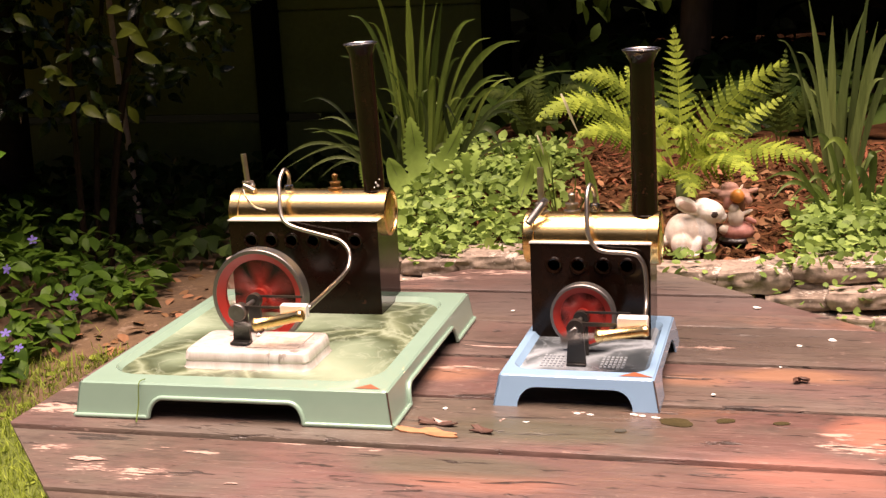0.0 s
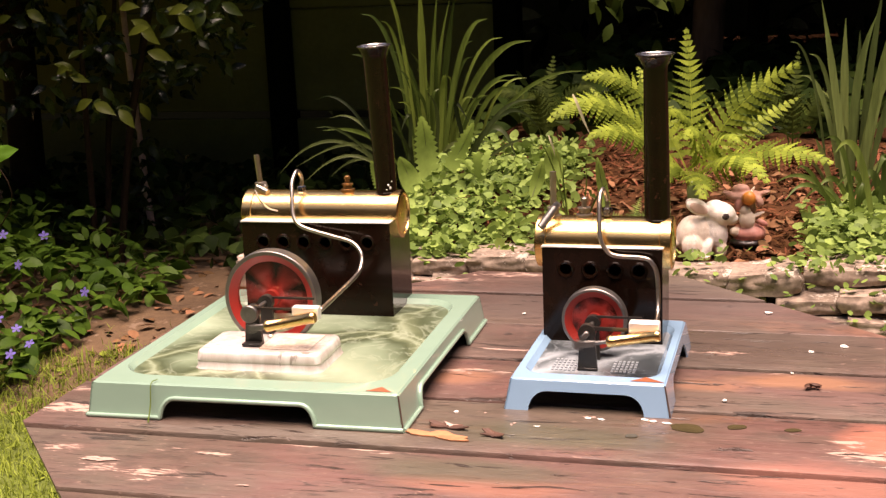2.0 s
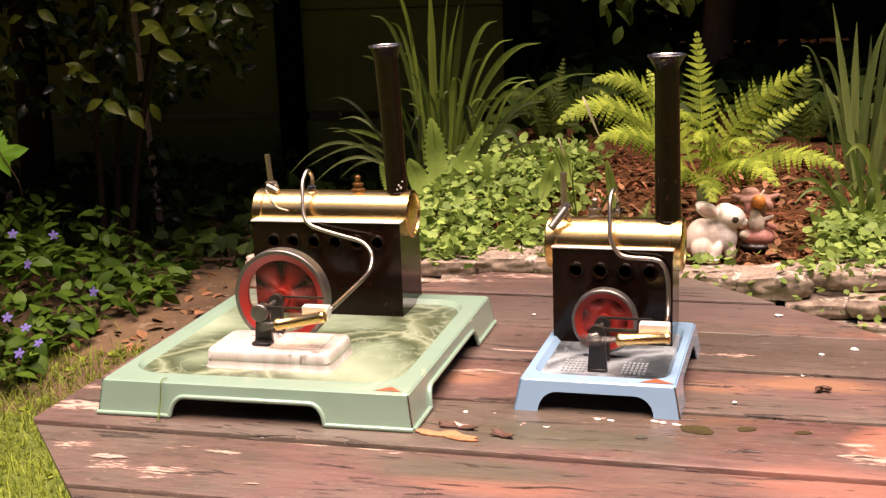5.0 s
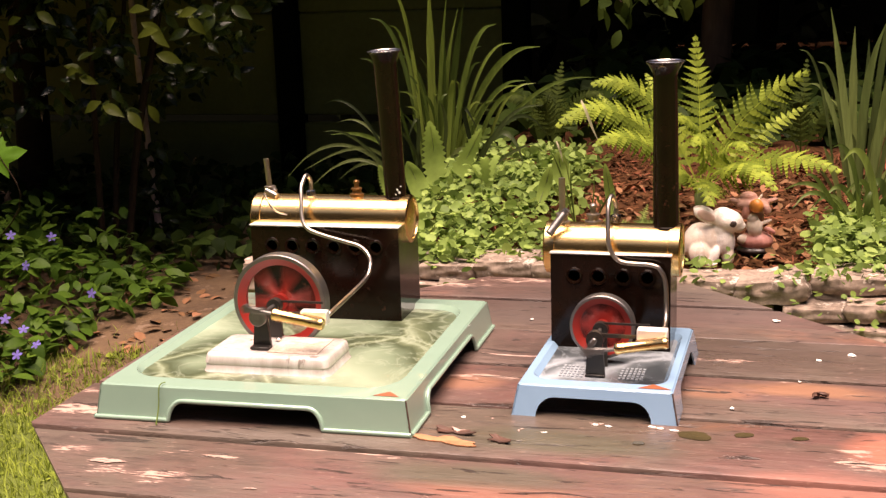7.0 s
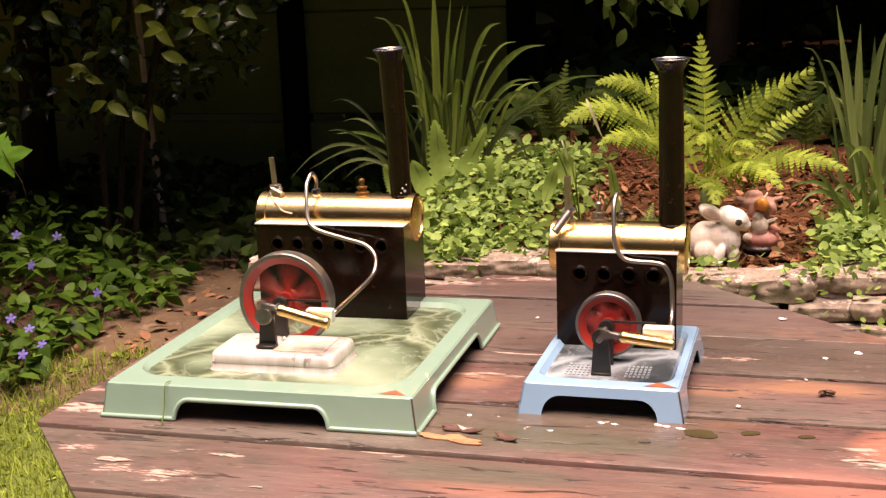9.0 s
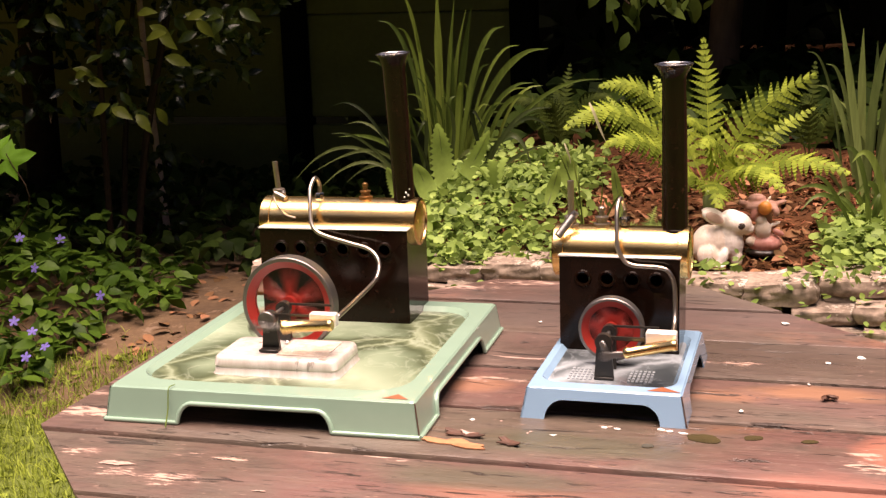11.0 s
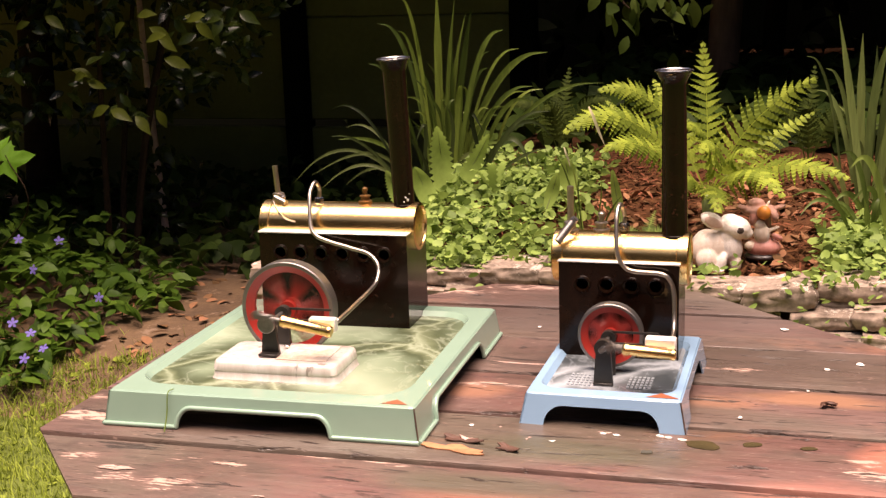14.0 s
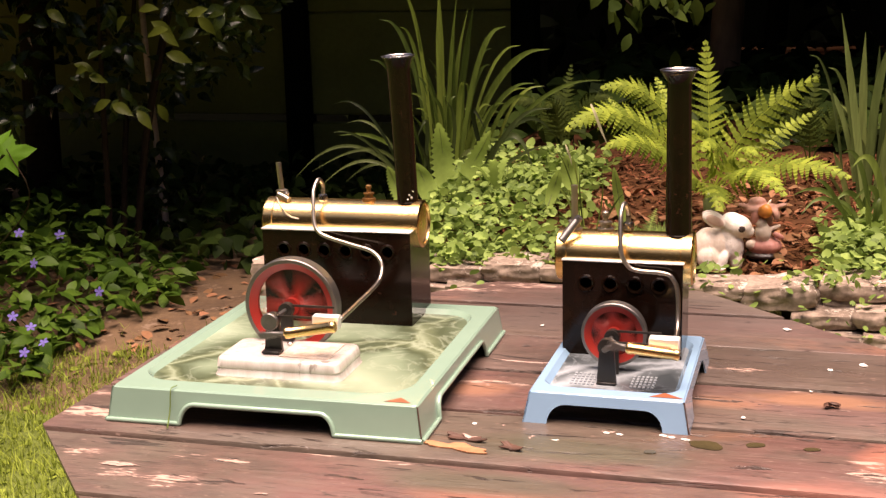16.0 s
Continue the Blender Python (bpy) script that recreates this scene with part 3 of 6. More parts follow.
# green engine
ge = tagged(empty("steam_engine", pose(-0.3558, 0.8690, TZ, 0, 0, 1.135)),
            "larger toy steam engine running on a pale green tin stand", "toy steam engine", "toy steam engines")
base_plate(ge, 0.2244, 0.2513, 0.025, 0.0035, (-0.1045, 0.0985, -0.1075, 0.110), 0.028, 0.021, M["green"], M["gpan"],
           ((-0.060, 0.054, 0.0155, 0.011, 0.0017), (-0.085, 0.063, 0.0155, 0.011, 0.0017)))
decal(ge, ((0.088, -0.1215), (0.106, -0.1215), (0.097, -0.1125)), 0.025)
firebox(ge, -0.0745, 0.053, 0.0675, 0.1257, 0.0205, 0.0985, [-0.056, -0.0386, -0.0208, -0.0022, 0.0158, 0.0337], 0.0822)
boiler(ge, -0.079, 0.0575, 0.0966, 0.101, 0.019)
chimney(ge, (0.0438, 0.0966, 0.1165), (0.0396, 0.0940, 0.2390), 0.0086, 0.0096, 0.0135)
fitting(ge, 0.0100, 0.0966, 0.1188, [(0.0058, 0), (0.0058, 0.0026), (0.0040, 0.0032), (0.0036, 0.0058), (0.0046, 0.0062), (0.0046, 0.0072), (0.0020, 0.0078), (0.0018, 0.0108), (0.0025, 0.0112), (0.0025, 0.0132), (0.0008, 0.0142), (0, 0.0142)],
        M["copper"], "brass spring safety valve")
pipe(ge, [(-0.0307, 0.0966, 0.1219), (-0.0302, 0.0966, 0.1315), (-0.0314, 0.0900, 0.1374), (-0.0320, 0.0800, 0.1311), (-0.0307, 0.0740, 0.1227), (-0.0277, 0.0660, 0.1055), (-0.0226, 0.0630, 0.0982), (-0.0123, 0.0610, 0.0942), (0.0079, 0.0580, 0.0897), (0.0240, 0.0550, 0.0861), (0.0329, 0.0500, 0.0801), (0.0356, 0.0450, 0.0721), (0.0350, 0.0330, 0.0648), (0.0340, -0.0100, 0.0612), (0.0345, -0.0540, 0.0600)], 0.0017)
bm = bmesh.new()
lathe(bm, [(0, 0), (0.0062, 0), (0.0062, 0.0022), (0.0044, 0.0026), (0.0040, 0.0062), (0.0050, 0.0066), (0.0050, 0.0082), (0.0034, 0.0088), (0, 0.0088)], 16, pose(-0.0670, 0.0966, 0.1185))
lathe(bm, [(0, -0.0026), (0.0016, -0.0021), (0.0026, 0), (0.0016, 0.0021), (0, 0.0026)], 12, pose(-0.0618, 0.0935, 0.1240))
rod(bm, (-0.0672, 0.0966, 0.126), (-0.0690, 0.0966, 0.1500), 0.0023, 14)
whistle = part("whistle", bm, M["nickel"], ge, "small steel whistle")
bm = bmesh.new()
rod(bm, (-0.0690, 0.093, 0.1235), (-0.0580, 0.0890, 0.1195), 0.0026, 12)
tube(bm, smooth_path([(-0.067, 0.084, 0.122), (-0.062, 0.080, 0.115), (-0.055, 0.0785, 0.1085), (-0.046, 0.0783, 0.106)]), 0.0006, 6)
part("whistle_lever", bm, M["nickel"], whistle)
def seam(e, w, d, h, flare):
    bm = bmesh.new()
    rod(bm, (w / 2 - 0.0004, -d / 2 + 0.0004, h - 0.001), (w / 2 + flare - 0.0004, -d / 2 - flare + 0.0004, 0.0006), 0.0006, 6)
    part("corner_seam", bm, M["rust"], e, "rusty worn corner seam")


seam(ge, 0.2244, 0.2513, 0.025, 0.0035)
for cx, cz, cr in ((0.0475, 0.1262, 0.0009), (0.0490, 0.1240, 0.0012), (0.0462, 0.1225, 0.0007), (0.0502, 0.1290, 0.0006), (0.0430, 0.1750, 0.0006), (0.0420, 0.1900, 0.0005)):
    bm = bmesh.new()
    lathe(bm, [(0, 0), (cr, 0.0001), (cr * 0.6, 0.0004), (0, 0.0004)], 8, pose(cx, 0.0966 - 0.0087 * math.sqrt(max(0.0, 1 - ((cx - 0.0437) / 0.0095) ** 2)), cz, 90))
    part("paint_chip", bm, M["tin"], ge, "pale chip in the black paint")
# its mounting block and motor
bm = bmesh.new()
def ring(out, r, z):
    return [(x, y, z) for x, y in rounded(-0.055 - out, 0.041 + out, -0.079 - out, -0.0255 + out, r, 6)]


loops(bm, [ring(0.0012, 0.007, 0.0211), ring(0.0009, 0.007, 0.0216), ring(0.0003, 0.0065, 0.0226), ring(0.0, 0.0065, 0.0250), ring(-0.0004, 0.0065, 0.0262), ring(0.0002, 0.0065, 0.0275),
           ring(-0.0008, 0.006, 0.0325), ring(-0.0016, 0.006, 0.0339), ring(-0.0032, 0.006, 0.0345)])
mb = part("mounting_block", bm, M["block"], ge, "white block wrapped in clear tape", smooth="auto")
bm = bmesh.new()
box(bm, -0.008, 0.030, -0.070, -0.034, 0.0346, 0.0352)
part("paper_label", bm, M["paper"], mb, "crumpled worn paper label")
GX, GZ, GP, GR = -0.0157, 0.0592, (0.0300, 0.0585), 0.0105
gwheel = flywheel(ge, 0.0370, 0.0032, 0.0088, 0.0115, 0.0065, 6, 0.0048, GX, -0.018, GZ, -0.0640, GR, 0.0066)
upright(ge, GX, -0.0590, 0.0352, GZ, 0.0140, 0.009, -0.008)
upright(ge, GX, -0.0320, 0.0352, GZ, 0.0100, 0.009, 0.003)
bm = bmesh.new()
box(bm, GX, GP[0] - 0.008, -0.0605, -0.0590, GZ + 0.0022, GZ + 0.0038)
part("frame_bar", bm, M["iron"], ge)
bm = bmesh.new()
box(bm, GX, GP[0] - 0.008, -0.0310, -0.0295, GZ + 0.0022, GZ + 0.0038)
part("frame_bar", bm, M["iron"], ge)
bm = bmesh.new()
box(bm, 0.0170, 0.0372, -0.0650, -0.0580, 0.0555, 0.0655, 0.0008)
part("steam_block", bm, M["tin"], ge, "bright steel steam block")
bm = bmesh.new()
lathe(bm, [(0, 0), (0.0024, 0), (0.0024, 0.0015), (0.001, 0.0025), (0, 0.0025)], 12, pose(-0.0100, -0.0420, 0.0352))
part("screw", bm, M["steel"], ge)
gcyl = cylinder(ge, GP[0], -0.0700, GP[1], 0.0043, 0.0325, 0.0065, M["brass"])
gpis = piston(ge, 0.0015, 0.030)

# blue engine
be = tagged(empty("steam_engine", pose(-0.1242, 0.8768, TZ, 0, 0, -0.54)),
            "smaller toy steam engine running on a pale blue tin stand", "toy steam engine", "toy steam engines")
base_plate(be, 0.1059, 0.1539, 0.0218, 0.0039, (-0.047, 0.047, -0.064, 0.064), 0.014, 0.018, M["blue"], M["bpan"],
           ((-0.0400, 0.0390, 0.0138, 0.0130, 0.0), (-0.046, 0.052, 0.0138, 0.0130, 0.0)))
decal(be, ((0.029, -0.0725), (0.0515, -0.0725), (0.0385, -0.0632)), 0.0218)
firebox(be, -0.0490, 0.0405, 0.0240, 0.0720, 0.0178, 0.0905, [-0.0312, -0.0130, 0.0055, 0.0234], 0.0738)
boiler(be, -0.0560, 0.0465, 0.0480, 0.0905, 0.0195)
chimney(be, (0.0345, 0.0480, 0.1060), (0.0330, 0.0470, 0.2312), 0.0097, 0.0088, 0.0138)
fitting(be, -0.0205, 0.0480, 0.1090, [(0.0064, 0), (0.0064, 0.0024), (0.0042, 0.0030), (0.0042, 0.0058), (0.0052, 0.0062), (0.0052, 0.0076), (0.0022, 0.0082), (0.0020, 0.0118), (0.0028, 0.0122), (0.0028, 0.0146), (0.0010, 0.0158), (0, 0.0158)],
        M["nickel"], "steel spring safety valve")
pipe(be, [(-0.0030, 0.0470, 0.1149), (-0.0030, 0.0470, 0.1240), (-0.0050, 0.0400, 0.1322), (-0.0060, 0.0300, 0.1272), (-0.0055, 0.0240, 0.1144), (-0.0043, 0.0190, 0.1006), (-0.0004, 0.0180, 0.0916), (0.0070, 0.0180, 0.0867), (0.0277, 0.0180, 0.0853), (0.0343, 0.0180, 0.0809), (0.0377, 0.0170, 0.0707), (0.0387, 0.0100, 0.0491), (0.0393, -0.0100, 0.0439), (0.0405, -0.0350, 0.0489)], 0.0017)
bm = bmesh.new()
lathe(bm, [(0, 0), (0.0062, 0), (0.0062, 0.0022), (0.0044, 0.0026), (0.0040, 0.0062), (0.0050, 0.0066), (0.0050, 0.0082), (0.0034, 0.0092), (0, 0.0092)], 16, pose(-0.0440, 0.0470, 0.1085))
rod(bm, (-0.0440, 0.0470, 0.117), (-0.0440, 0.0470, 0.1440), 0.0025, 14)
whistle = part("whistle", bm, M["nickel"], be, "small steel whistle")
bm = bmesh.new()
rod(bm, (-0.0405, 0.0350, 0.1185), (-0.0500, 0.0250, 0.1055), 0.0031, 14)
lathe(bm, [(0, -0.003), (0.0026, -0.003), (0.0030, 0), (0.0026, 0.003), (0, 0.003)], 12, pose(-0.0398, 0.0360, 0.1195, 0, 40))
rod(bm, (-0.0400, 0.0440, 0.1170), (-0.0405, 0.0340, 0.1195), 0.0014, 8)
part("whistle_lever", bm, M["dullsteel"], whistle)
BX, BZ, BP, BR = -0.0047, 0.0456, (0.0365, 0.0472), 0.0078
bwheel = flywheel(be, 0.0236, 0.0022, 0.0070, 0.0095, 0.0052, 6, 0.0075, BX, -0.0080, BZ, -0.0475, BR, 0.0)
upright(be, BX, -0.0420, 0.0182, BZ, 0.0140, 0.010, -0.003)
upright(be, BX, -0.0175, 0.0182, BZ, 0.0100, 0.009, 0.003)
bm = bmesh.new()
box(bm, BX, BP[0] - 0.006, -0.0435, -0.0420, BZ + 0.0018, BZ + 0.0045)
part("frame_bar", bm, M["iron"], be)
bm = bmesh.new()
box(bm, BX, BP[0] - 0.006, -0.0190, -0.0175, BZ + 0.0040, BZ + 0.0055)
part("frame_bar", bm, M["iron"], be)
bm = bmesh.new()
box(bm, 0.0250, 0.0460, -0.0490, -0.0400, 0.0440, 0.0560, 0.0008)
part("steam_block", bm, M["tin"], be, "bright steel steam block")
bcyl = cylinder(be, BP[0], -0.0535, BP[1], 0.0040, 0.0262, 0.0105, M["copper"])
bpis = piston(be, 0.0014, 0.026)
# embossed foot grids in the pan
for cx in (-0.022, 0.020):
    for i in range(6):
        for j in range(5):
            bm = bmesh.new()
            x, y = cx - 0.0075 + i * 0.003, -0.044 + j * 0.0055
            box(bm, x - 0.0009, x + 0.0009, y - 0.0017, y + 0.0017, 0.0181, 0.0187)
            part("embossed_stud", bm, M["stud"], be)
seam(be, 0.1059, 0.1539, 0.0218, 0.0039)

# ---- the ground ----
def sm(a, b, v):
    t = max(0.0, min(1.0, (v - a) / (b - a)))
    return t * t * (3 - 2 * t)


def height(x, y):
    left = 0.12 * sm(2.3, 3.0, y)
    bed = 0.425 + 0.10 * sm(2.3, 3.2, y) + 0.05 * sm(3.2, 6, y)
    k = sm(-1.10, -0.78, x) * sm(2.25, 2.33, y)
    return left * (1 - k) + bed * k + 0.012 * noise.noise((x * 3, y * 3, 0)) + 0.006 * noise.noise((x * 11, y * 11, 4))


M["soil"] = mat("soil", (0.15, 0.088, 0.044), (0.072, 0.040, 0.020), 0.85, scale=6, fine=60, bump=0.9, bumpscale=70,
                wear=(0.20, 0.13, 0.085), wearscale=14, wearlimit=0.6)
xs = [-60, -30, -14, -8] + [-5 + 0.06 * i for i in range(117)] + [3, 5, 9, 16, 30, 60]
ys = [-60, -30, -12, -5, -2, 0, 1, 1.6] + [1.9 + 0.06 * i for i in range(64)] + [6.5, 8, 12, 20, 35, 60]
vs = [(x, y, height(x, y)) for y in ys for x in xs]
n = len(xs)
fs = [(j * n + i, j * n + i + 1, (j + 1) * n + i + 1, (j + 1) * n + i) for j in range(len(ys) - 1) for i in range(n - 1)]
me = bpy.data.meshes.new("ground")
me.from_pydata(vs, [], fs)
me.materials.append(M["soil"])
me.materials.append(mat("mown_turf", (0.115, 0.145, 0.034), (0.075, 0.098, 0.024), 0.9, scale=3, fine=40, bump=0.8, spec=0.1))
me.materials.append(mat("mulched_soil", (0.085, 0.036, 0.017), (0.05, 0.022, 0.011), 0.95, scale=20, fine=90, bump=0.9, spec=0.03))
for p in me.polygons:
    if p.center.y < 2.1 or (p.center.x < -1.1 and p.center.y < 2.5 + 0.1 * noise.noise((p.center.x * 2, p.center.y * 2, 5))):
        p.material_index = 1
    elif p.center.x > -0.95 and p.center.y > 2.33:
        p.material_index = 2
me.shade_smooth()
tagged(new("ground", me), "brown garden soil and lawn rising to a raised bed", "ground", kind="structure")

# ---- plant materials ----
def leafmat(name, c, spread=0.3, rough=0.45, trans=0.3, spec=0.10, blade=False):
    """Leaf colours; a blade is an object of its own, with streaks along it."""
    return mat(name, c, tuple(v * (0.55 if blade else 0.72) for v in c), rough, scale=55 if blade else 12, fine=160 if blade else 90, spread=spread, island=not blade, trans=trans, spec=spec,
               stretch=(1, 1, 0.1) if blade else (1, 1, 1))


M.update(
    cover=leafmat("ground_cover_leaf", (0.215, 0.315, 0.078), 0.42, 0.45),
    vinca=leafmat("periwinkle_leaf", (0.070, 0.140, 0.018), 0.45, 0.4),
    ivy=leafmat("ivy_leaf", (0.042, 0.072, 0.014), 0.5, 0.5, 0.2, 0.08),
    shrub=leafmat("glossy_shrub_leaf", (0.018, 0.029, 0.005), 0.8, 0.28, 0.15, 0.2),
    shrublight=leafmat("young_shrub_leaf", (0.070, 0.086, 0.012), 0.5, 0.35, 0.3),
    # Darker than the young leaf: the twigs' shade is in this green.
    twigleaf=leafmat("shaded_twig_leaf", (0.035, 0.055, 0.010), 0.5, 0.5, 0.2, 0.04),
    arching=leafmat("arching_strap_leaf", (0.16, 0.23, 0.05), 0.5, 0.45, 0.25, 0.2, True),
    weed=leafmat("weed_leaf", (0.26, 0.37, 0.085), 0.3, 0.5, 0.4, 0.08),
    seedling=leafmat("seedling_leaf", (0.065, 0.155, 0.012), 0.3, 0.5, 0.3, 0.05),
    strap=leafmat("strap_leaf", (0.128, 0.185, 0.034), 0.6, 0.4, 0.25, 0.2, True),
    iris=leafmat("iris_leaf", (0.190, 0.255, 0.080), 0.6, 0.4, 0.25, 0.2, True),
    # Darker strap green that carries the shade over the drooping leaves.
    strapgrey=leafmat("shaded_strap_leaf", (0.066, 0.090, 0.027), 0.7, 0.45, 0.25, 0.2, True),
    fern=leafmat("yellow_green_fern", (0.24, 0.315, 0.043), 0.35, 0.5, 0.35),
    # Darker copy of the fern green, shade included in the colour.
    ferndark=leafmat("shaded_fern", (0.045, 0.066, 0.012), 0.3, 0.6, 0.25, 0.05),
    grass=leafmat("lawn_grass", (0.25, 0.32, 0.05), 0.35, 0.5, 0.3),
    # Near-black leaf green, with the deep shade put into its colour.
    canopy=leafmat("shaded_leaf", (0.012, 0.018, 0.005), 0.4, 0.6, 0.08, 0.05),
    purple=leafmat("purple_petal", (0.22, 0.17, 0.52), 0.2, 0.6, 0.3),
    litter=leafmat("leaf_litter", (0.24, 0.12, 0.06), 0.5, 0.8, 0.0),
    mulch=leafmat("red_bark_mulch", (0.140, 0.058, 0.027), 0.7, 0.9, 0.0, 0.02),
    # Dark copy of bark: the shade on stems is put into its colour.
    shadebark=mat("shaded_bark", (0.030, 0.018, 0.010), (0.018, 0.010, 0.006), 0.9, spec=0.1, scale=30, fine=90, bump=0.6),
    bark=mat("bark", (0.230, 0.125, 0.068), (0.120, 0.062, 0.034), 0.95, spec=0.1, scale=12, fine=70, bump=1.0, bumpscale=40, stretch=(1, 1, 0.2)),
    # Raised pale colour stands in for sunlight on the slender stem.
    palebark=mat("sunlit_stem", (0.58, 0.40, 0.31), (0.40, 0.25, 0.19), 0.7, scale=20, fine=90, bump=0.4),
    stem=mat("green_stem", (0.13, 0.17, 0.05), None, 0.6),
    stone=mat("sandstone", (0.30, 0.225, 0.175), (0.105, 0.075, 0.055), 0.9, scale=22, fine=90, bump=1.0, bumpscale=60, spread=0.2,
              wear=(0.44, 0.37, 0.31), wearscale=24, wearlimit=0.58),
    fence=mat("dark_green_fence", (0.155, 0.150, 0.048), (0.115, 0.114, 0.034), 0.8, scale=4, fine=50, bump=0.3, spec=0.1),
    # Near-black colour stands in for deep shade at the garden's end.
    hedge=mat("near_black", (0.003, 0.004, 0.002), None, 0.95, scale=3, fine=30, bump=0.8, spec=0.05),
    white=mat("white_glaze", (0.88, 0.82, 0.76), (0.80, 0.68, 0.60), 0.5, scale=60, fine=160, bump=0.9, bumpscale=140),
    tan=mat("tan_glaze", (0.86, 0.73, 0.62), (0.74, 0.58, 0.46), 0.6, scale=70, fine=200, bump=0.5, bumpscale=140, wear=(0.86, 0.78, 0.70), wearscale=60, wearlimit=0.55),
    earpink=mat("pale_pink_glaze", (0.72, 0.50, 0.43), (0.62, 0.40, 0.33), 0.5, scale=60, bump=0.2),
    eye=mat("dark_glaze", (0.05, 0.035, 0.03), None, 0.3),
    pink=mat("pink_glaze", (0.66, 0.30, 0.25), (0.50, 0.20, 0.16), 0.5, scale=60, bump=0.3),
    dusky=mat("dusky_pink_glaze", (0.56, 0.31, 0.25), (0.42, 0.21, 0.16), 0.6, scale=50, bump=0.3),
    amber=mat("orange_glaze", (0.72, 0.27, 0.05), (0.60, 0.20, 0.04), 0.4, scale=60),
)
rng = np.random.default_rng(7)


# ---- leaf and plant builders ----
def leaf_shape(widths, n=None, fold=0.15, droop=0.25):
    """A folded leaf along +y, length 1, half widths given from base to tip."""
    k = len(widths)
    v, f = [], []
    for i, w in enumerate(widths):
        t = i / (k - 1)
        z = -droop * t * t
        v += [(-w, t, z + fold * w), (0, t, z), (w, t, z + fold * w)]
    for i in range(k - 1):
        a = 3 * i
        f += [(a, a + 1, a + 4, a + 3), (a + 1, a + 2, a + 5, a + 4)]
    return np.array(v, float), f


def disc_shape(n=8, notch=0.35, cup=0.12):
    """A rounded, notched leaf lying round its stalk."""
    v = [(0, 0, -cup)]
    for i in range(n):
        a = -math.pi / 2 + 2 * math.pi * (i + 0.5) / n
        r = 0.5 * (1 + 0.08 * math.cos(3 * a))
        v.append((r * math.cos(a), r * math.sin(a) + 0.15, 0.04 * math.sin(2 * a)))
    f = [(0, 1 + i, 1 + (i + 1) % n) for i in range(n) if i != n - 1]
    return np.array(v, float), f


OVATE = leaf_shape([0.02, 0.2, 0.27, 0.2, 0.005])
POINTED = leaf_shape([0.012, 0.11, 0.185, 0.205, 0.17, 0.095, 0.002], fold=0.22, droop=0.3)
BROAD = leaf_shape([0.012, 0.13, 0.215, 0.235, 0.19, 0.10, 0.002], fold=0.3, droop=0.35)
IVY = leaf_shape([0.10, 0.45, 0.33, 0.20, 0.005], fold=0.1, droop=0.2)
LONG = leaf_shape([0.03, 0.09, 0.10, 0.07, 0.005], droop=0.3)
ROUND = disc_shape()
PETAL = leaf_shape([0.03, 0.2, 0.3, 0.12], fold=0.05, droop=0.1)


def turns_of(yaw, pitch, roll):
    cy, sy, cp, sp, cr, sr = np.cos(yaw), np.sin(yaw), np.cos(pitch), np.sin(pitch), np.cos(roll), np.sin(roll)
    o, i = np.zeros_like(yaw), np.ones_like(yaw)
    st = lambda *r: np.stack([np.stack(q, -1) for q in r], -2)
    return st((cy, -sy, o), (sy, cy, o), (o, o, i)) @ st((i, o, o), (o, cp, -sp), (o, sp, cp)) @ st((cr, o, sr), (o, i, o), (-sr, o, cr))


def leaves(name, shape, pos, yaw, pitch, roll, size, material, parent=None, label=""):
    """Many leaves of one shape in one mesh."""
    v, f = shape
    R = turns_of(np.asarray(yaw), np.asarray(pitch), np.asarray(roll))
    P = np.einsum("nij,kj->nki", R, v) * np.asarray(size)[:, None, None] + np.asarray(pos)[:, None, :]
    k = len(v)
    faces = [tuple(i * k + j for j in q) for i in range(len(pos)) for q in f]
    me = bpy.data.meshes.new(name)
    me.from_pydata(P.reshape(-1, 3).tolist(), [], faces)
    me.materials.append(material)
    me.shade_smooth()
    ob = new(name, me)
    ob.parent = parent
    if label:
        ob["label"] = label
    return ob


def patch(n, inside, x0, x1, y0, y1, lift):
    """Random places over a stretch of ground where inside(x, y) holds."""
    out = []
    while len(out) < n:
        x, y = rng.uniform(x0, x1), rng.uniform(y0, y1)
        if rng.random() < inside(x, y):
            out.append((x, y, height(x, y) + lift(x, y)))
    return np.array(out)


def stuff(name, shape, pos, size, material, label, category, tilt=0.5, pitch0=0.0):
    n = len(pos)
    ob = leaves(name, shape, pos, rng.uniform(0, 6.28, n), rng.normal(pitch0, tilt, n), rng.normal(0, tilt, n), rng.uniform(*size, n), material)
    return tagged(ob, label, category, kind="stuff")


def ribbon(pts, width, fold=0.2, side=None):
    """A strap leaf along a curve."""
    bm = bmesh.new()
    path = smooth_path(pts, 5)
    prev = None
    n = len(path)
    for i, p in enumerate(path):
        t = i / (n - 1)
        d = (path[min(i + 1, n - 1)] - path[max(i - 1, 0)]).normalized()
        s = d.cross(side or Vector((0.2, -1, 0.3))).normalized()
        w = width * min(1, 0.55 + 1.5 * t) * min(1, (1.02 - t) * 2.6)
        up = s.cross(d).normalized()
        row = [bm.verts.new(p - s * w + up * fold * w), bm.verts.new(p), bm.verts.new(p + s * w + up * fold * w)]
        if prev:
            bm.faces.new((prev[0], prev[1], row[1], row[0]))
            bm.faces.new((prev[1], prev[2], row[2], row[1]))
        prev = row
    return bm


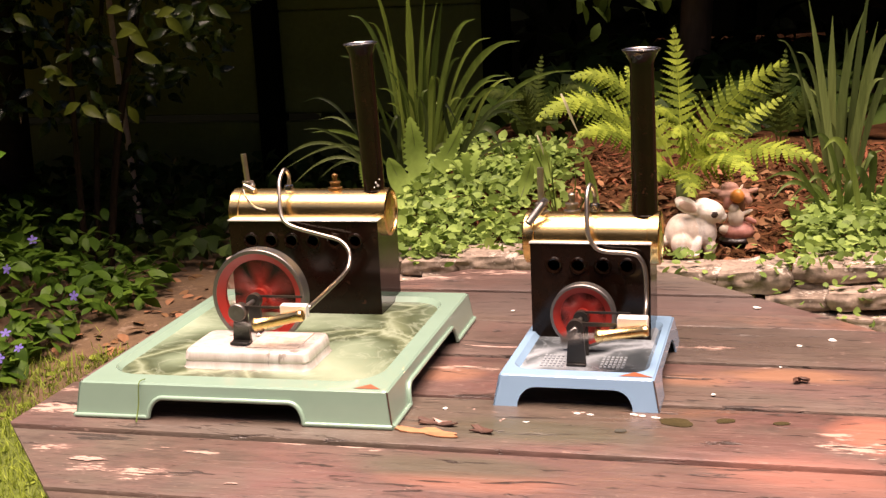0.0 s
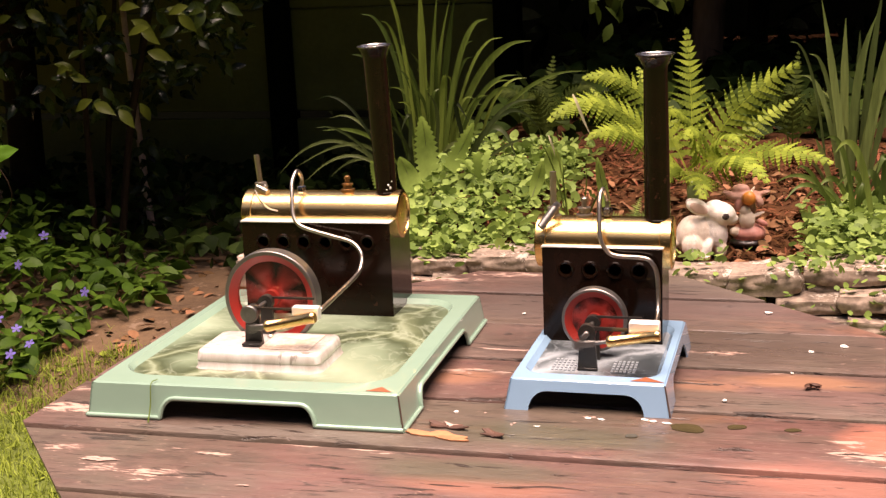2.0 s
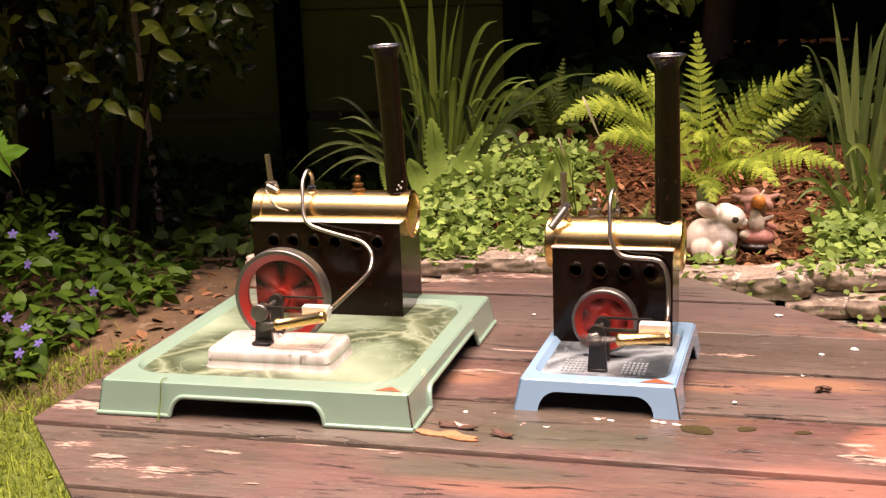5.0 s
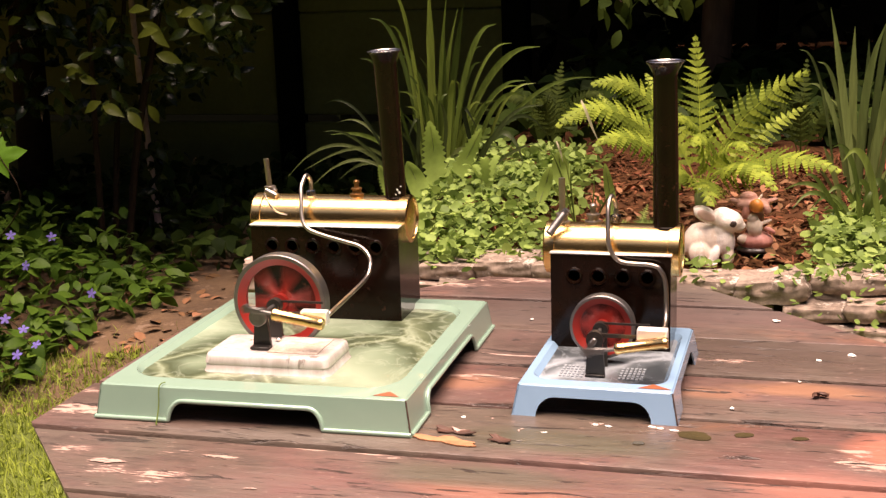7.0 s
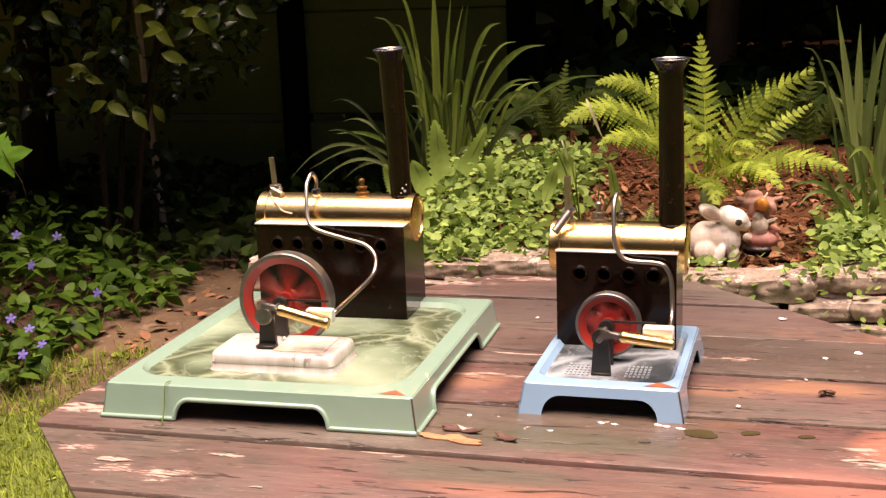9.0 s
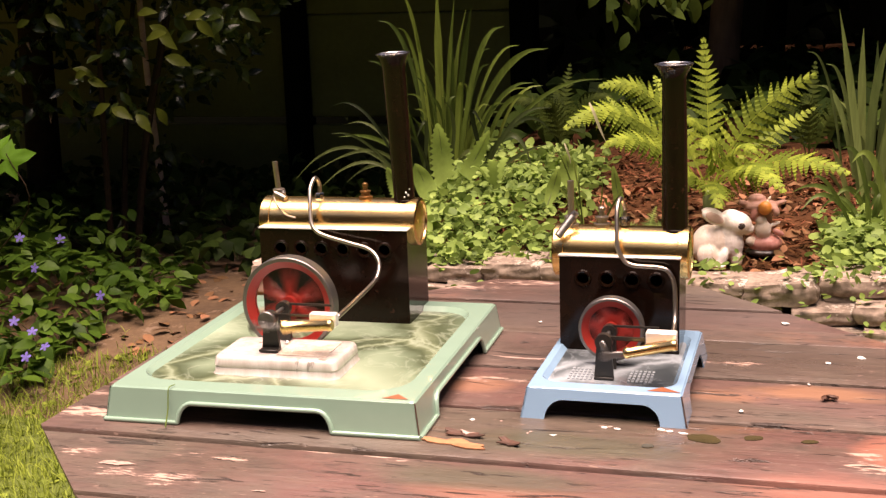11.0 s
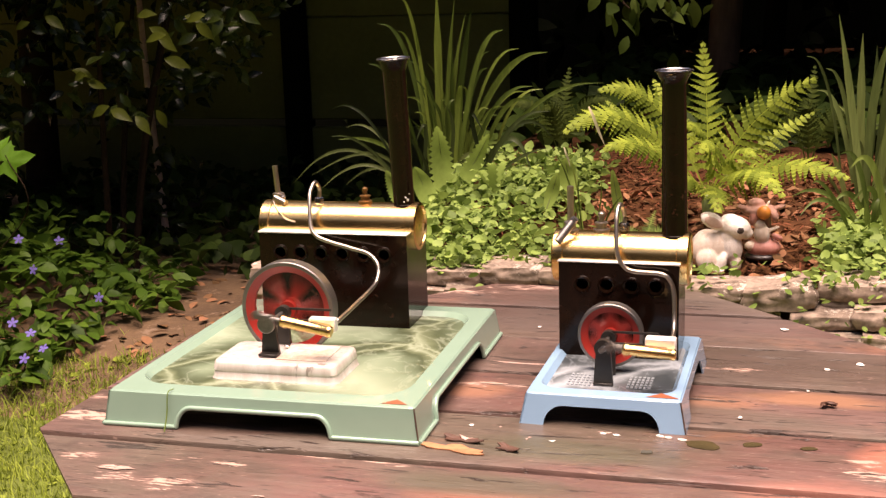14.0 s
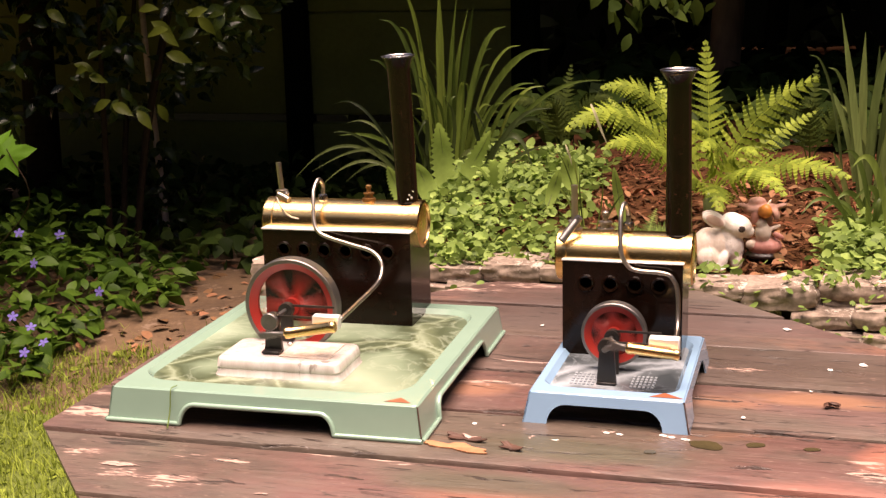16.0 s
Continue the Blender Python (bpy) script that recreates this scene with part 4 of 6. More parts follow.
def frond(base, mid, tip, width, n=20, facing=(0.25, -0.75, 0.6), bend=0.3):
    """One fern frond: a rib with toothed leaflets on both sides, shorter to the tip."""
    a, mid, c = Vector(base), Vector(mid), Vector(tip)
    L = (mid - a).length * 0.55 + (c - mid).length * 0.55 + (c - a).length * 0.45
    curve = lambda t: a * (1 - t) ** 2 + 2 * mid * t * (1 - t) + c * t * t
    v, f = [], []
    face = Vector(facing).normalized()
    steps = [curve(i / 12) for i in range(13)]
    for i, p in enumerate(steps):
        d = (steps[min(i + 1, 12)] - steps[max(i - 1, 0)]).normalized()
        s = d.cross(face).normalized() * 0.0016 * (1.15 - i / 12)
        v += [p - s, p + s]
    f += [(2 * i, 2 * i + 1, 2 * i + 3, 2 * i + 2) for i in range(12)]
    for i in range(n):
        t = 0.16 + 0.83 * (i + 0.5) / n
        p, d = curve(t), (curve(min(1, t + 0.02)) - curve(t - 0.02)).normalized()
        s = d.cross(face).normalized()
        up = s.cross(d).normalized()
        u = (t - 0.16) / 0.84
        ln0 = width * (min(1, 0.62 + 1.5 * u) * (1 - u ** 1.5) ** 0.9 + 0.05)
        for sg in (-1, 1):
            ln = ln0 * rng.uniform(0.86, 1.14)
            ax = (s * sg + d * (0.34 + bend * u + rng.normal(0, 0.07)) - up * rng.uniform(0.05, 0.22)).normalized()
            ox = ax.cross(up).normalized()
            hw = 0.50 * L * 0.84 / n * (0.9 + 0.2 * rng.random())
            k0, m = len(v), 6
            sag = rng.normal(0.0, 0.06)
            for j in range(m + 1):
                q = j / m
                w = hw * (1 - q ** 1.25) if j else hw * 0.9
                pt = p + ax * ln * q + up * (sag - 0.30 * q) * q * ln
                v += [pt - ox * w, pt + ox * w]
                if j < m:
                    pn = p + ax * ln * (q + 0.62 / m) + up * (sag - 0.22 * q) * q * ln
                    w2 = hw * 0.6 * (1 - q ** 1.2)
                    v += [pn - ox * w2, pn + ox * w2]
            rows = (len(v) - k0) // 2
            f += [(k0 + 2 * r, k0 + 2 * r + 1, k0 + 2 * r + 3, k0 + 2 * r + 2) for r in range(rows - 1)]
    bm = bmesh.new()
    bv = [bm.verts.new(p) for p in v]
    for q in f:
        bm.faces.new([bv[i] for i in q])
    return bm


def fern(label, base, tips, material, width, lean=(0.25, -0.75, 0.6)):
    e = tagged(empty("fern", Matrix.Translation(base)), label, "fern", "ferns in the bed")
    o = Vector(base)
    for mid, tip, w, n in tips:
        part("frond", frond((0, 0, 0), Vector(mid) - o, Vector(tip) - o, w * width, n, lean), material, e, smooth=False)
    bm = bmesh.new()
    lathe(bm, [(0.012, -0.03), (0.014, -0.005), (0.008, 0.01), (0, 0.012)], 10)
    part("crown", bm, M["stem"], e)
    return e


def strap_clump(label, base, blades, depth, material, fill, tall):
    """Strap leaves from one foot; fill: shorter ones between them, up to the given height."""
    e = tagged(empty("strap_leaf_clump", Matrix.Translation(base)), label, "plant", "clumps of strap leaves")
    bx, by, bz = base
    more = []
    for k in range(fill):
        s, h = rng.normal(0, 0.6), tall * rng.uniform(0.35, 1.0)
        more.append((bx + 0.05 * s, bx + 0.09 * s, bz + 0.7 * h, bx + (0.09 + 0.22 * rng.random() * h / tall) * s, bz + h * rng.uniform(0.55, 1.0), rng.uniform(0.0035, 0.007)))
    for i, (fx, mx, mz, tx, tz, w) in enumerate(list(blades) + more):
        y = depth * ((i * 0.618) % 1 - 0.5)
        a, b, c = Vector((fx - bx, y, -0.03)), Vector((mx - bx + rng.normal(0, 0.012), y + rng.normal(0, 0.02), mz - bz + rng.normal(0, 0.012))), Vector((tx - bx, y - 0.02, tz - bz))
        if abs(c.x - a.x) > 0.07 and c.z > 0.12:
            b = Vector((a.x + 0.42 * (c.x - a.x), b.y, max(b.z, c.z + 0.015)))
        pts = [a * (1 - t) ** 2 + 2 * b * t * (1 - t) + c * t * t for t in (0, 0.2, 0.4, 0.6, 0.8, 1)]
        side = Vector((rng.uniform(-0.5, 0.5), -1, rng.uniform(0.0, 0.6)))
        part("leaf", ribbon(pts, w, 0.25, side), material, e, smooth=True)
    return e


# ---- the fence and the dark end of the garden ----
fence = tagged(empty("wall_back"), "dark green panel fence in deep shade", "fence", kind="structure")
for x0, x1 in ((-4.6, -2.00), (-1.90, -1.05)):
    for i, z in enumerate((0.02, 0.455, 0.862, 1.27, 1.68)):
        bm = bmesh.new()
        box(bm, x0, x1, 4.70 + 0.004 * (i % 2), 4.74, z, z + 0.405, 0.006)
        part("panel", bm, M["fence"], fence)
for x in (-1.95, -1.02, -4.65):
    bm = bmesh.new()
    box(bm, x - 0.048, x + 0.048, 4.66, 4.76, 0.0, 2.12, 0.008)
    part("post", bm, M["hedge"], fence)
hedge = []
for k in range(3800):
    a = rng.uniform(-2.5, 6.5)
    hedge.append((a, rng.uniform(5.6, 6.6), rng.uniform(0.3, 4.2)))
hedge = np.array(hedge)
stuff("far_hedge", OVATE, hedge, (0.10, 0.22), M["canopy"], "hedge leaves far behind the bed, deep shade put into their colour", "hedge", 0.8)
# Backdrop stands in for deep shade; the unseen walls block low sky light.
for name, x0, x1, y0, y1, top, label in (("backdrop", -9, 9, 6.8, 7.0, 6, "near-black backdrop standing in for deep shade behind the garden"), ("wall_west", -7.0, -6.8, -3.6, 6.8, 4, "unseen dark wall along one side, added to block low sky light"),
                                         ("wall_east", 5.0, 5.2, -3.6, 6.8, 4, "unseen dark wall along the other side, added to block low sky light"), ("wall_south", -6.8, 5.0, -3.8, -3.6, 3.9, "unseen dark wall behind the camera, added to cut light on the fronts")):
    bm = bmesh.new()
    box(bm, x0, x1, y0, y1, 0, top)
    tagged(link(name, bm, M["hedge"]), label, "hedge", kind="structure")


def tree(label, foot, top, r, crown_n, crown_c, crown_r, size, bark="shadebark"):
    e = tagged(empty("tree", Matrix.Translation(foot)), label, "tree", "trees over the bed")
    f, t = Vector(foot), Vector(top)
    bm = bmesh.new()
    path = smooth_path([(0, 0, -0.1), (t - f) * 0.35 + Vector((0.02, 0, 0)), (t - f) * 0.7 - Vector((0.02, 0, 0)), t - f], 4)
    tube(bm, path, r, 12, 0.55)
    for k in range(7):
        a = 2.4 * k
        s = (t - f) * (0.72 + 0.04 * k)
        tube(bm, smooth_path([s, s + Vector((math.cos(a) * 0.5, math.sin(a) * 0.5, 0.25)), s + Vector((math.cos(a) * 1.1, math.sin(a) * 1.1, 0.35))], 3), r * 0.35, 8, 0.3)
    part("trunk", bm, M[bark], e, smooth=True)
    u = rng.normal(size=(crown_n, 3))
    u /= np.linalg.norm(u, axis=1)[:, None]
    pos = u * np.array(crown_r) * rng.uniform(0.45, 1.0, (crown_n, 1)) ** 0.5 + np.array(crown_c) - np.array(foot)
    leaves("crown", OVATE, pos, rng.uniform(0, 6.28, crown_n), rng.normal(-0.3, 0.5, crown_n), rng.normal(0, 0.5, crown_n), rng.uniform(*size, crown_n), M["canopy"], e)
    return e


# Crowns sit out of view, placed to shade the fence and bed.
tree("dark tree trunk in deep shade with a dense crown", (-0.30, 4.72, 0.4), (-0.22, 4.8, 3.2), 0.062, 6200, (-0.2, 4.75, 2.3), (2.3, 1.45, 1.0), (0.16, 0.28), "bark")
tree("thin dark tree trunk in deep shade with a dense crown", (-0.14, 5.55, 0.4), (-0.05, 5.6, 3.4), 0.05, 2200, (1.6, 4.8, 2.3), (1.6, 1.5, 1.0), (0.16, 0.28))
# Added tree: its unseen crown only shades the shrub side.
tree("added tree beside the fence, its unseen crown shading the shrub", (-2.9, 4.3, 0.05), (-2.8, 4.2, 3.2), 0.07, 4300, (-2.75, 3.75, 2.1), (1.4, 1.35, 0.95), (0.16, 0.28))

# ---- plants in the shade ----
def shrub():
    e = tagged(empty("evergreen_shrub", Matrix.Translation((-2.15, 3.5, 0.1))), "dark glossy evergreen shrub with a few pale young leaves", "shrub")
    o = np.array((-2.15, 3.5, 0.1))
    pos, sz = [], []
    yaw, pit = [], []
    for k in range(330):
        x, y, z = rng.uniform(-2.5, -1.50), rng.uniform(3.05, 3.75), rng.uniform(0.60, 1.35)
        lim = -1.80 + 0.42 * sm(0.60, 0.98, z)
        if x > lim + rng.normal(0, 0.04) or (abs(x + 0.554 * y) < 0.06 and z > 0.66):
            continue
        a0 = rng.uniform(0, 6.28)
        for j in range(6):
            pos.append((x + rng.normal(0, 0.014), y + rng.normal(0, 0.014), z + rng.normal(0, 0.016)))
            yaw.append(a0 + j * 1.05 + rng.normal(0, 0.25))
            pit.append(rng.normal(-0.3, 0.5))
    for k in range(12):
        pos.append((rng.uniform(-2.2, -1.85), rng.uniform(3.5, 3.8), rng.uniform(0.12, 0.55)))
        yaw.append(rng.uniform(0, 6.28))
        pit.append(rng.normal(-0.4, 0.4))
    for k in range(70):
        pos.append((rng.normal(-2.05, 0.05), rng.normal(3.70, 0.03), rng.uniform(0.10, 0.50)))
        yaw.append(rng.uniform(0, 6.28))
        pit.append(rng.normal(-0.4, 0.4))
    pos = np.array(pos)
    n = len(pos)
    roll = np.where(np.sin(np.array(yaw)) < 0, 1.0, -1.0) * rng.uniform(0.5, 1.3, n)
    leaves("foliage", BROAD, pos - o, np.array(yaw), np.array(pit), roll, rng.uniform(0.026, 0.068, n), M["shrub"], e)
    lp = [(-2.054, 0.920), (-2.016, 0.935), (-1.962, 0.785), (-1.893, 0.775), (-1.905, 0.755), (-1.850, 0.675), (-1.830, 0.690), (-1.764, 0.660), (-1.710, 0.675), (-1.761, 0.915),
          (-1.675, 0.868), (-1.571, 0.911), (-1.520, 0.932), (-1.663, 0.815), (-1.603, 0.927), (-1.640, 0.880), (-1.700, 0.900), (-1.745, 0.930)]
    for k, (x, z) in enumerate(lp):
        p = np.array((x, 3.06 + 0.02 * (k % 3), z))
        sd = 1 if k % 3 else -1
        leaves("young_leaf", BROAD, np.array([p - o]), np.array([-sd * rng.uniform(1.0, 2.3)]), rng.normal(-0.35, 0.25, 1), np.array([sd * rng.uniform(0.6, 1.2)]), rng.uniform(0.05, 0.075, 1), M["shrublight"], e, "pale yellow-green young leaf")
    bm = bmesh.new()
    for k in range(4):
        x, y = rng.uniform(-0.3, 0.3), rng.uniform(-0.2, 0.2)
        tube(bm, smooth_path([(x * 0.3, y * 0.3, -0.1), (x * 0.6, y * 0.6, 0.4), (x, y, 0.8), (x * 1.4, y * 1.4, 1.2)], 3), 0.012, 7, 0.4)
    part("stem", bm, M["shadebark"], e)


shrub()
e = tagged(empty("slender_tree", Matrix.Translation((-2.152, 3.86, 0.1))), "slender pinkish tree stem, the light on it put into its pale colour", "tree")
bm = bmesh.new()
tube(bm, smooth_path([(0.03, 0, -0.05), (0.01, 0.0, 0.35), (-0.005, 0, 0.7), (-0.02, 0, 1.6)], 4), 0.013, 10, 0.7)
part("trunk", bm, M["palebark"], e, smooth=True)

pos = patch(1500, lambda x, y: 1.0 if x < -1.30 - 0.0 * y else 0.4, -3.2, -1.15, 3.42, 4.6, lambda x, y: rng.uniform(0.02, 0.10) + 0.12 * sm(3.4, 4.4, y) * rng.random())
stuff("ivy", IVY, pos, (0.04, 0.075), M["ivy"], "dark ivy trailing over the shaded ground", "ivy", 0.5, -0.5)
pos = patch(420, lambda x, y: 1.0, -2.7, -1.2, 2.75, 3.5, lambda x, y: 0.006)
stuff("leaf_litter", OVATE, pos, (0.02, 0.055), M["litter"], "dry brown leaf litter on bare soil", "leaves", 0.25)

FLOWERS = [(-1.93, 2.80), (-1.99, 3.02), (-1.80, 2.62), (-1.86, 2.66), (-2.05, 2.92), (-1.78, 2.86), (-1.91, 2.66), (-1.83, 2.58), (-2.12, 2.80)]


# periwinkle with its flowers
def periwinkle():
    e = tagged(empty("periwinkle", Matrix.Translation((-1.80, 2.75, 0.05))), "mound of green periwinkle with purple flowers", "plant")
    o = np.array((-1.80, 2.75, 0.05))
    pos = []
    while len(pos) < 1500:
        x, y = rng.uniform(-2.6, -1.55), rng.uniform(2.52, 3.35)
        edge = -1.77 + 0.12 * (y - 2.6) + 0.05 * math.sin(9 * y)
        if x > edge:
            continue
        top = (0.30 * sm(edge, edge - 0.55, x) + 0.05) * (0.7 + 0.5 * noise.noise((x * 4, y * 4, 1))) + 0.03
        pos.append((x, y, height(x, y) + top * rng.uniform(0.35, 1.0) ** 0.6))
    pos = np.array(pos)
    n = len(pos)
    leaves("foliage", OVATE, pos - o, rng.uniform(0, 6.28, n), rng.normal(-0.2, 0.4, n), rng.normal(0, 0.45, n), rng.uniform(0.036, 0.072, n), M["vinca"], e)
    for fx, fy in FLOWERS:
        near = pos[np.hypot(pos[:, 0] - fx, pos[:, 1] - fy) < 0.07]
        p = np.array((fx, fy - 0.02, (near[:, 2].max() if len(near) else height(fx, fy) + 0.1) + 0.008))
        c = p - o
        k = 5
        a = np.arange(k) * 2 * math.pi / k
        ob = leaves("flower", PETAL, np.tile((0, 0, 0), (k, 1)), a, np.full(k, 0.15), np.zeros(k), np.full(k, 0.0142), M["purple"], e, "purple five-petalled flower")
        ob.matrix_basis = Matrix.Translation(c) @ pose(0, 0, 0, rng.uniform(35, 75), 0, rng.uniform(-30, 40))


periwinkle()
# lawn
pos = patch(24000, lambda x, y: 1.0 if y < 2.72 + 0.10 * noise.noise((x * 5, y * 5, 2)) and x > -2.6 else 0.02, -2.6, -0.75, 1.75, 2.85, lambda x, y: 0.0)
n = len(pos)
BLADE = (np.array([(-0.035, 0, 0), (0.035, 0, 0), (-0.028, 0.55, 0.02), (0.028, 0.55, 0.02), (0, 1, -0.12)], float), [(0, 1, 3, 2), (2, 3, 4)])
ob = leaves("lawn", BLADE, pos, rng.uniform(0, 6.28, n), rng.normal(0.95, 0.35, n), rng.normal(0, 0.3, n), rng.uniform(0.018, 0.048, n), M["grass"])
tagged(ob, "short yellow-green lawn grass", "grass", kind="stuff")
pos = patch(900, lambda x, y: 1.0, -2.4, -0.7, 1.75, 2.75, lambda x, y: 0.004)
stuff("clover", ROUND, pos, (0.012, 0.026), M["grass"], "low clover among the lawn grass", "grass", 0.3)

# ---- the raised bed ----
pos = patch(9000, lambda x, y: 1.0, -0.75, 0.75, 2.34, 3.3, lambda x, y: rng.uniform(0.002, 0.012))
stuff("bark_mulch", LONG, pos, (0.012, 0.034), M["mulch"], "reddish-brown bark mulch on the raised bed", "mulch", 0.35)
pos = patch(650, lambda x, y: 1.0, -0.5, 0.45, 2.3, 3.0, lambda x, y: rng.uniform(0.006, 0.016))
stuff("fallen_leaves", OVATE, pos, (0.014, 0.040), M["litter"], "dry brown fallen leaves on the mulch", "leaves", 0.4)


def cover_density(x, y):
    v = noise.noise((x * 3.2, y * 3.2, 9))
    a = sm(-0.40, -0.58, x) * (1 if y < 3.05 else 0.5)
    b = sm(0.0, 0.08, x) * sm(2.75, 2.60, y)
    c = sm(2.40, 2.33, y) * 0.8
    bare = 0.06 if -0.26 < x < 0.03 and y > 2.27 else 1.0
    return max(a, b, c) * (0.65 + 0.6 * v) * bare


pos = patch(9000, cover_density, -1.12, 0.75, 2.25, 3.15, lambda x, y: rng.uniform(0.012, 0.055) + 0.03 * max(0, noise.noise((x * 5, y * 5, 3))))
stuff("ground_cover", ROUND, pos, (0.012, 0.029), M["cover"], "bright green round-leaved ground cover spilling over the stones", "ground cover", 0.42, 0.35)

trail = np.array([(x, y, 0.462 - 0.9 * max(0, 2.23 - y) + rng.uniform(0, 0.018)) for x, y in
                  ((rng.choice((-0.20, -0.15, 0.02, 0.07, 0.10, 0.15, 0.18, 0.21, 0.26, 0.30, 0.36, 0.42, -0.35, -0.6)) + rng.normal(0, 0.03), 2.14 + abs(rng.normal(0.10, 0.06))) for _ in range(340))])
stuff("trailing_cover", ROUND, trail, (0.010, 0.022), M["cover"], "round green leaves trailing over the edging stones", "ground cover", 0.4, 0.55)
# Added dark leaves stand in for shade on the far ground.
pos = patch(2200, lambda x, y: 1.0, -1.1, 2.2, 3.35, 5.6, lambda x, y: rng.uniform(0.02, 0.12))
stuff("shade_ivy", IVY, pos, (0.05, 0.11), M["ivy"], "dark leaves added to darken the ground behind the bed", "ivy", 0.5, -0.3)


def stone(x, y, z, w, d, h, yaw):
    y, z, d, w, h = y - 0.018, z - 0.013, d * 0.78, w * 1.08, h * 0.86
    bm = bmesh.new()
    box(bm, -w / 2, w / 2, -d / 2, d / 2, -h / 2, h / 2)
    bmesh.ops.subdivide_edges(bm, edges=bm.edges[:], cuts=9, use_grid_fill=True)
    s = rng.uniform(0, 50)
    for v in bm.verts:
        c = v.co
        q = Vector((c.x / w * 2, c.y / d * 2, c.z / h * 2))
        k = 1 - 0.10 * max(0, q.x * q.x * q.y * q.y) - 0.10 * max(0, q.x * q.x * q.z * q.z) - 0.10 * (q.y * q.y * q.z * q.z)
        nz = (noise.noise((c.x * 12 + s, c.y * 12, c.z * 20)) * 0.012 + noise.noise((c.x * 40 + s, c.y * 40, c.z * 110)) * 0.007) * min(1.0, h / 0.05)
        d0 = q.normalized() * nz
        v.co = c * (1 - (1 - k) * 0.3) + Vector((d0.x * 1.4, d0.y * 1.4, d0.z * 0.6))
    ob = link("edging_stone", bm, M["stone"], None, smooth="auto")
    ob.matrix_basis = pose(x, y, z, rng.normal(0, 2), rng.normal(0, 2), yaw)
    return tagged(ob, "rough flat sandstone edging block of the raised bed", "stone", "stones edging the bed")


for x, y, z, w, d, h, yaw in ((-0.98, 2.37, 0.43, 0.20, 0.15, 0.07, 14), (-0.80, 2.38, 0.442, 0.17, 0.15, 0.05, 4), (-0.645, 2.37, 0.447, 0.115, 0.14, 0.034, 2), (-0.53, 2.35, 0.462, 0.11, 0.14, 0.042, -3),
                              (-0.447, 2.34, 0.460, 0.056, 0.13, 0.030, 6), (-0.34, 2.33, 0.450, 0.14, 0.14, 0.036, 0), (-0.22, 2.30, 0.452, 0.09, 0.14, 0.030, -3), (-0.145, 2.29, 0.455, 0.11, 0.14, 0.030, 2)):
    stone(x, y, z, w, d, h, yaw)
for x, y, z, w, d, h, yaw in ((-0.036, 2.29, 0.453, 0.118, 0.15, 0.046, 4), (0.125, 2.31, 0.466, 0.155, 0.15, 0.032, -5), (0.135, 2.315, 0.436, 0.165, 0.15, 0.027, -2), (0.045, 2.265, 0.424, 0.106, 0.14, 0.028, 3),
                              (0.157, 2.245, 0.432, 0.100, 0.14, 0.036, -6), (0.083, 2.235, 0.394, 0.075, 0.14, 0.024, 4), (0.168, 2.215, 0.397, 0.105, 0.14, 0.032, -3), (0.31, 2.34, 0.455, 0.18, 0.16, 0.050, 6),
                              (0.275, 2.27, 0.420, 0.12, 0.15, 0.040, 3), (-0.09, 2.31, 0.412, 0.13, 0.14, 0.036, 0), (0.50, 2.36, 0.44, 0.19, 0.15, 0.06, 9)):
    stone(x, y, z, w, d, h, yaw)
# the hidden courses under them
for x, y, z, w, d, h, yaw in ((-0.98, 2.37, 0.37, 0.22, 0.17, 0.09, 8), (-0.76, 2.35, 0.385, 0.22, 0.17, 0.10, 3), (-0.54, 2.325, 0.395, 0.22, 0.17, 0.10, -2), (-0.32, 2.305, 0.385, 0.22, 0.17, 0.11, 0),
                              (-0.08, 2.31, 0.35, 0.24, 0.16, 0.085, 0), (0.14, 2.27, 0.345, 0.20, 0.16, 0.07, -3), (0.36, 2.30, 0.36, 0.24, 0.16, 0.10, 5), (-0.2, 2.30, 0.24, 0.4, 0.2, 0.12, 0), (0.2, 2.27, 0.24, 0.4, 0.2, 0.13, 0),
                              (-0.6, 2.36, 0.25, 0.4, 0.2, 0.14, 0), (-0.2, 2.29, 0.10, 0.4, 0.22, 0.18, 0), (0.2, 2.26, 0.10, 0.4, 0.22, 0.18, 0), (-0.6, 2.36, 0.10, 0.4, 0.22, 0.18, 0)):
    stone(x, y, z, w, d, h, yaw)

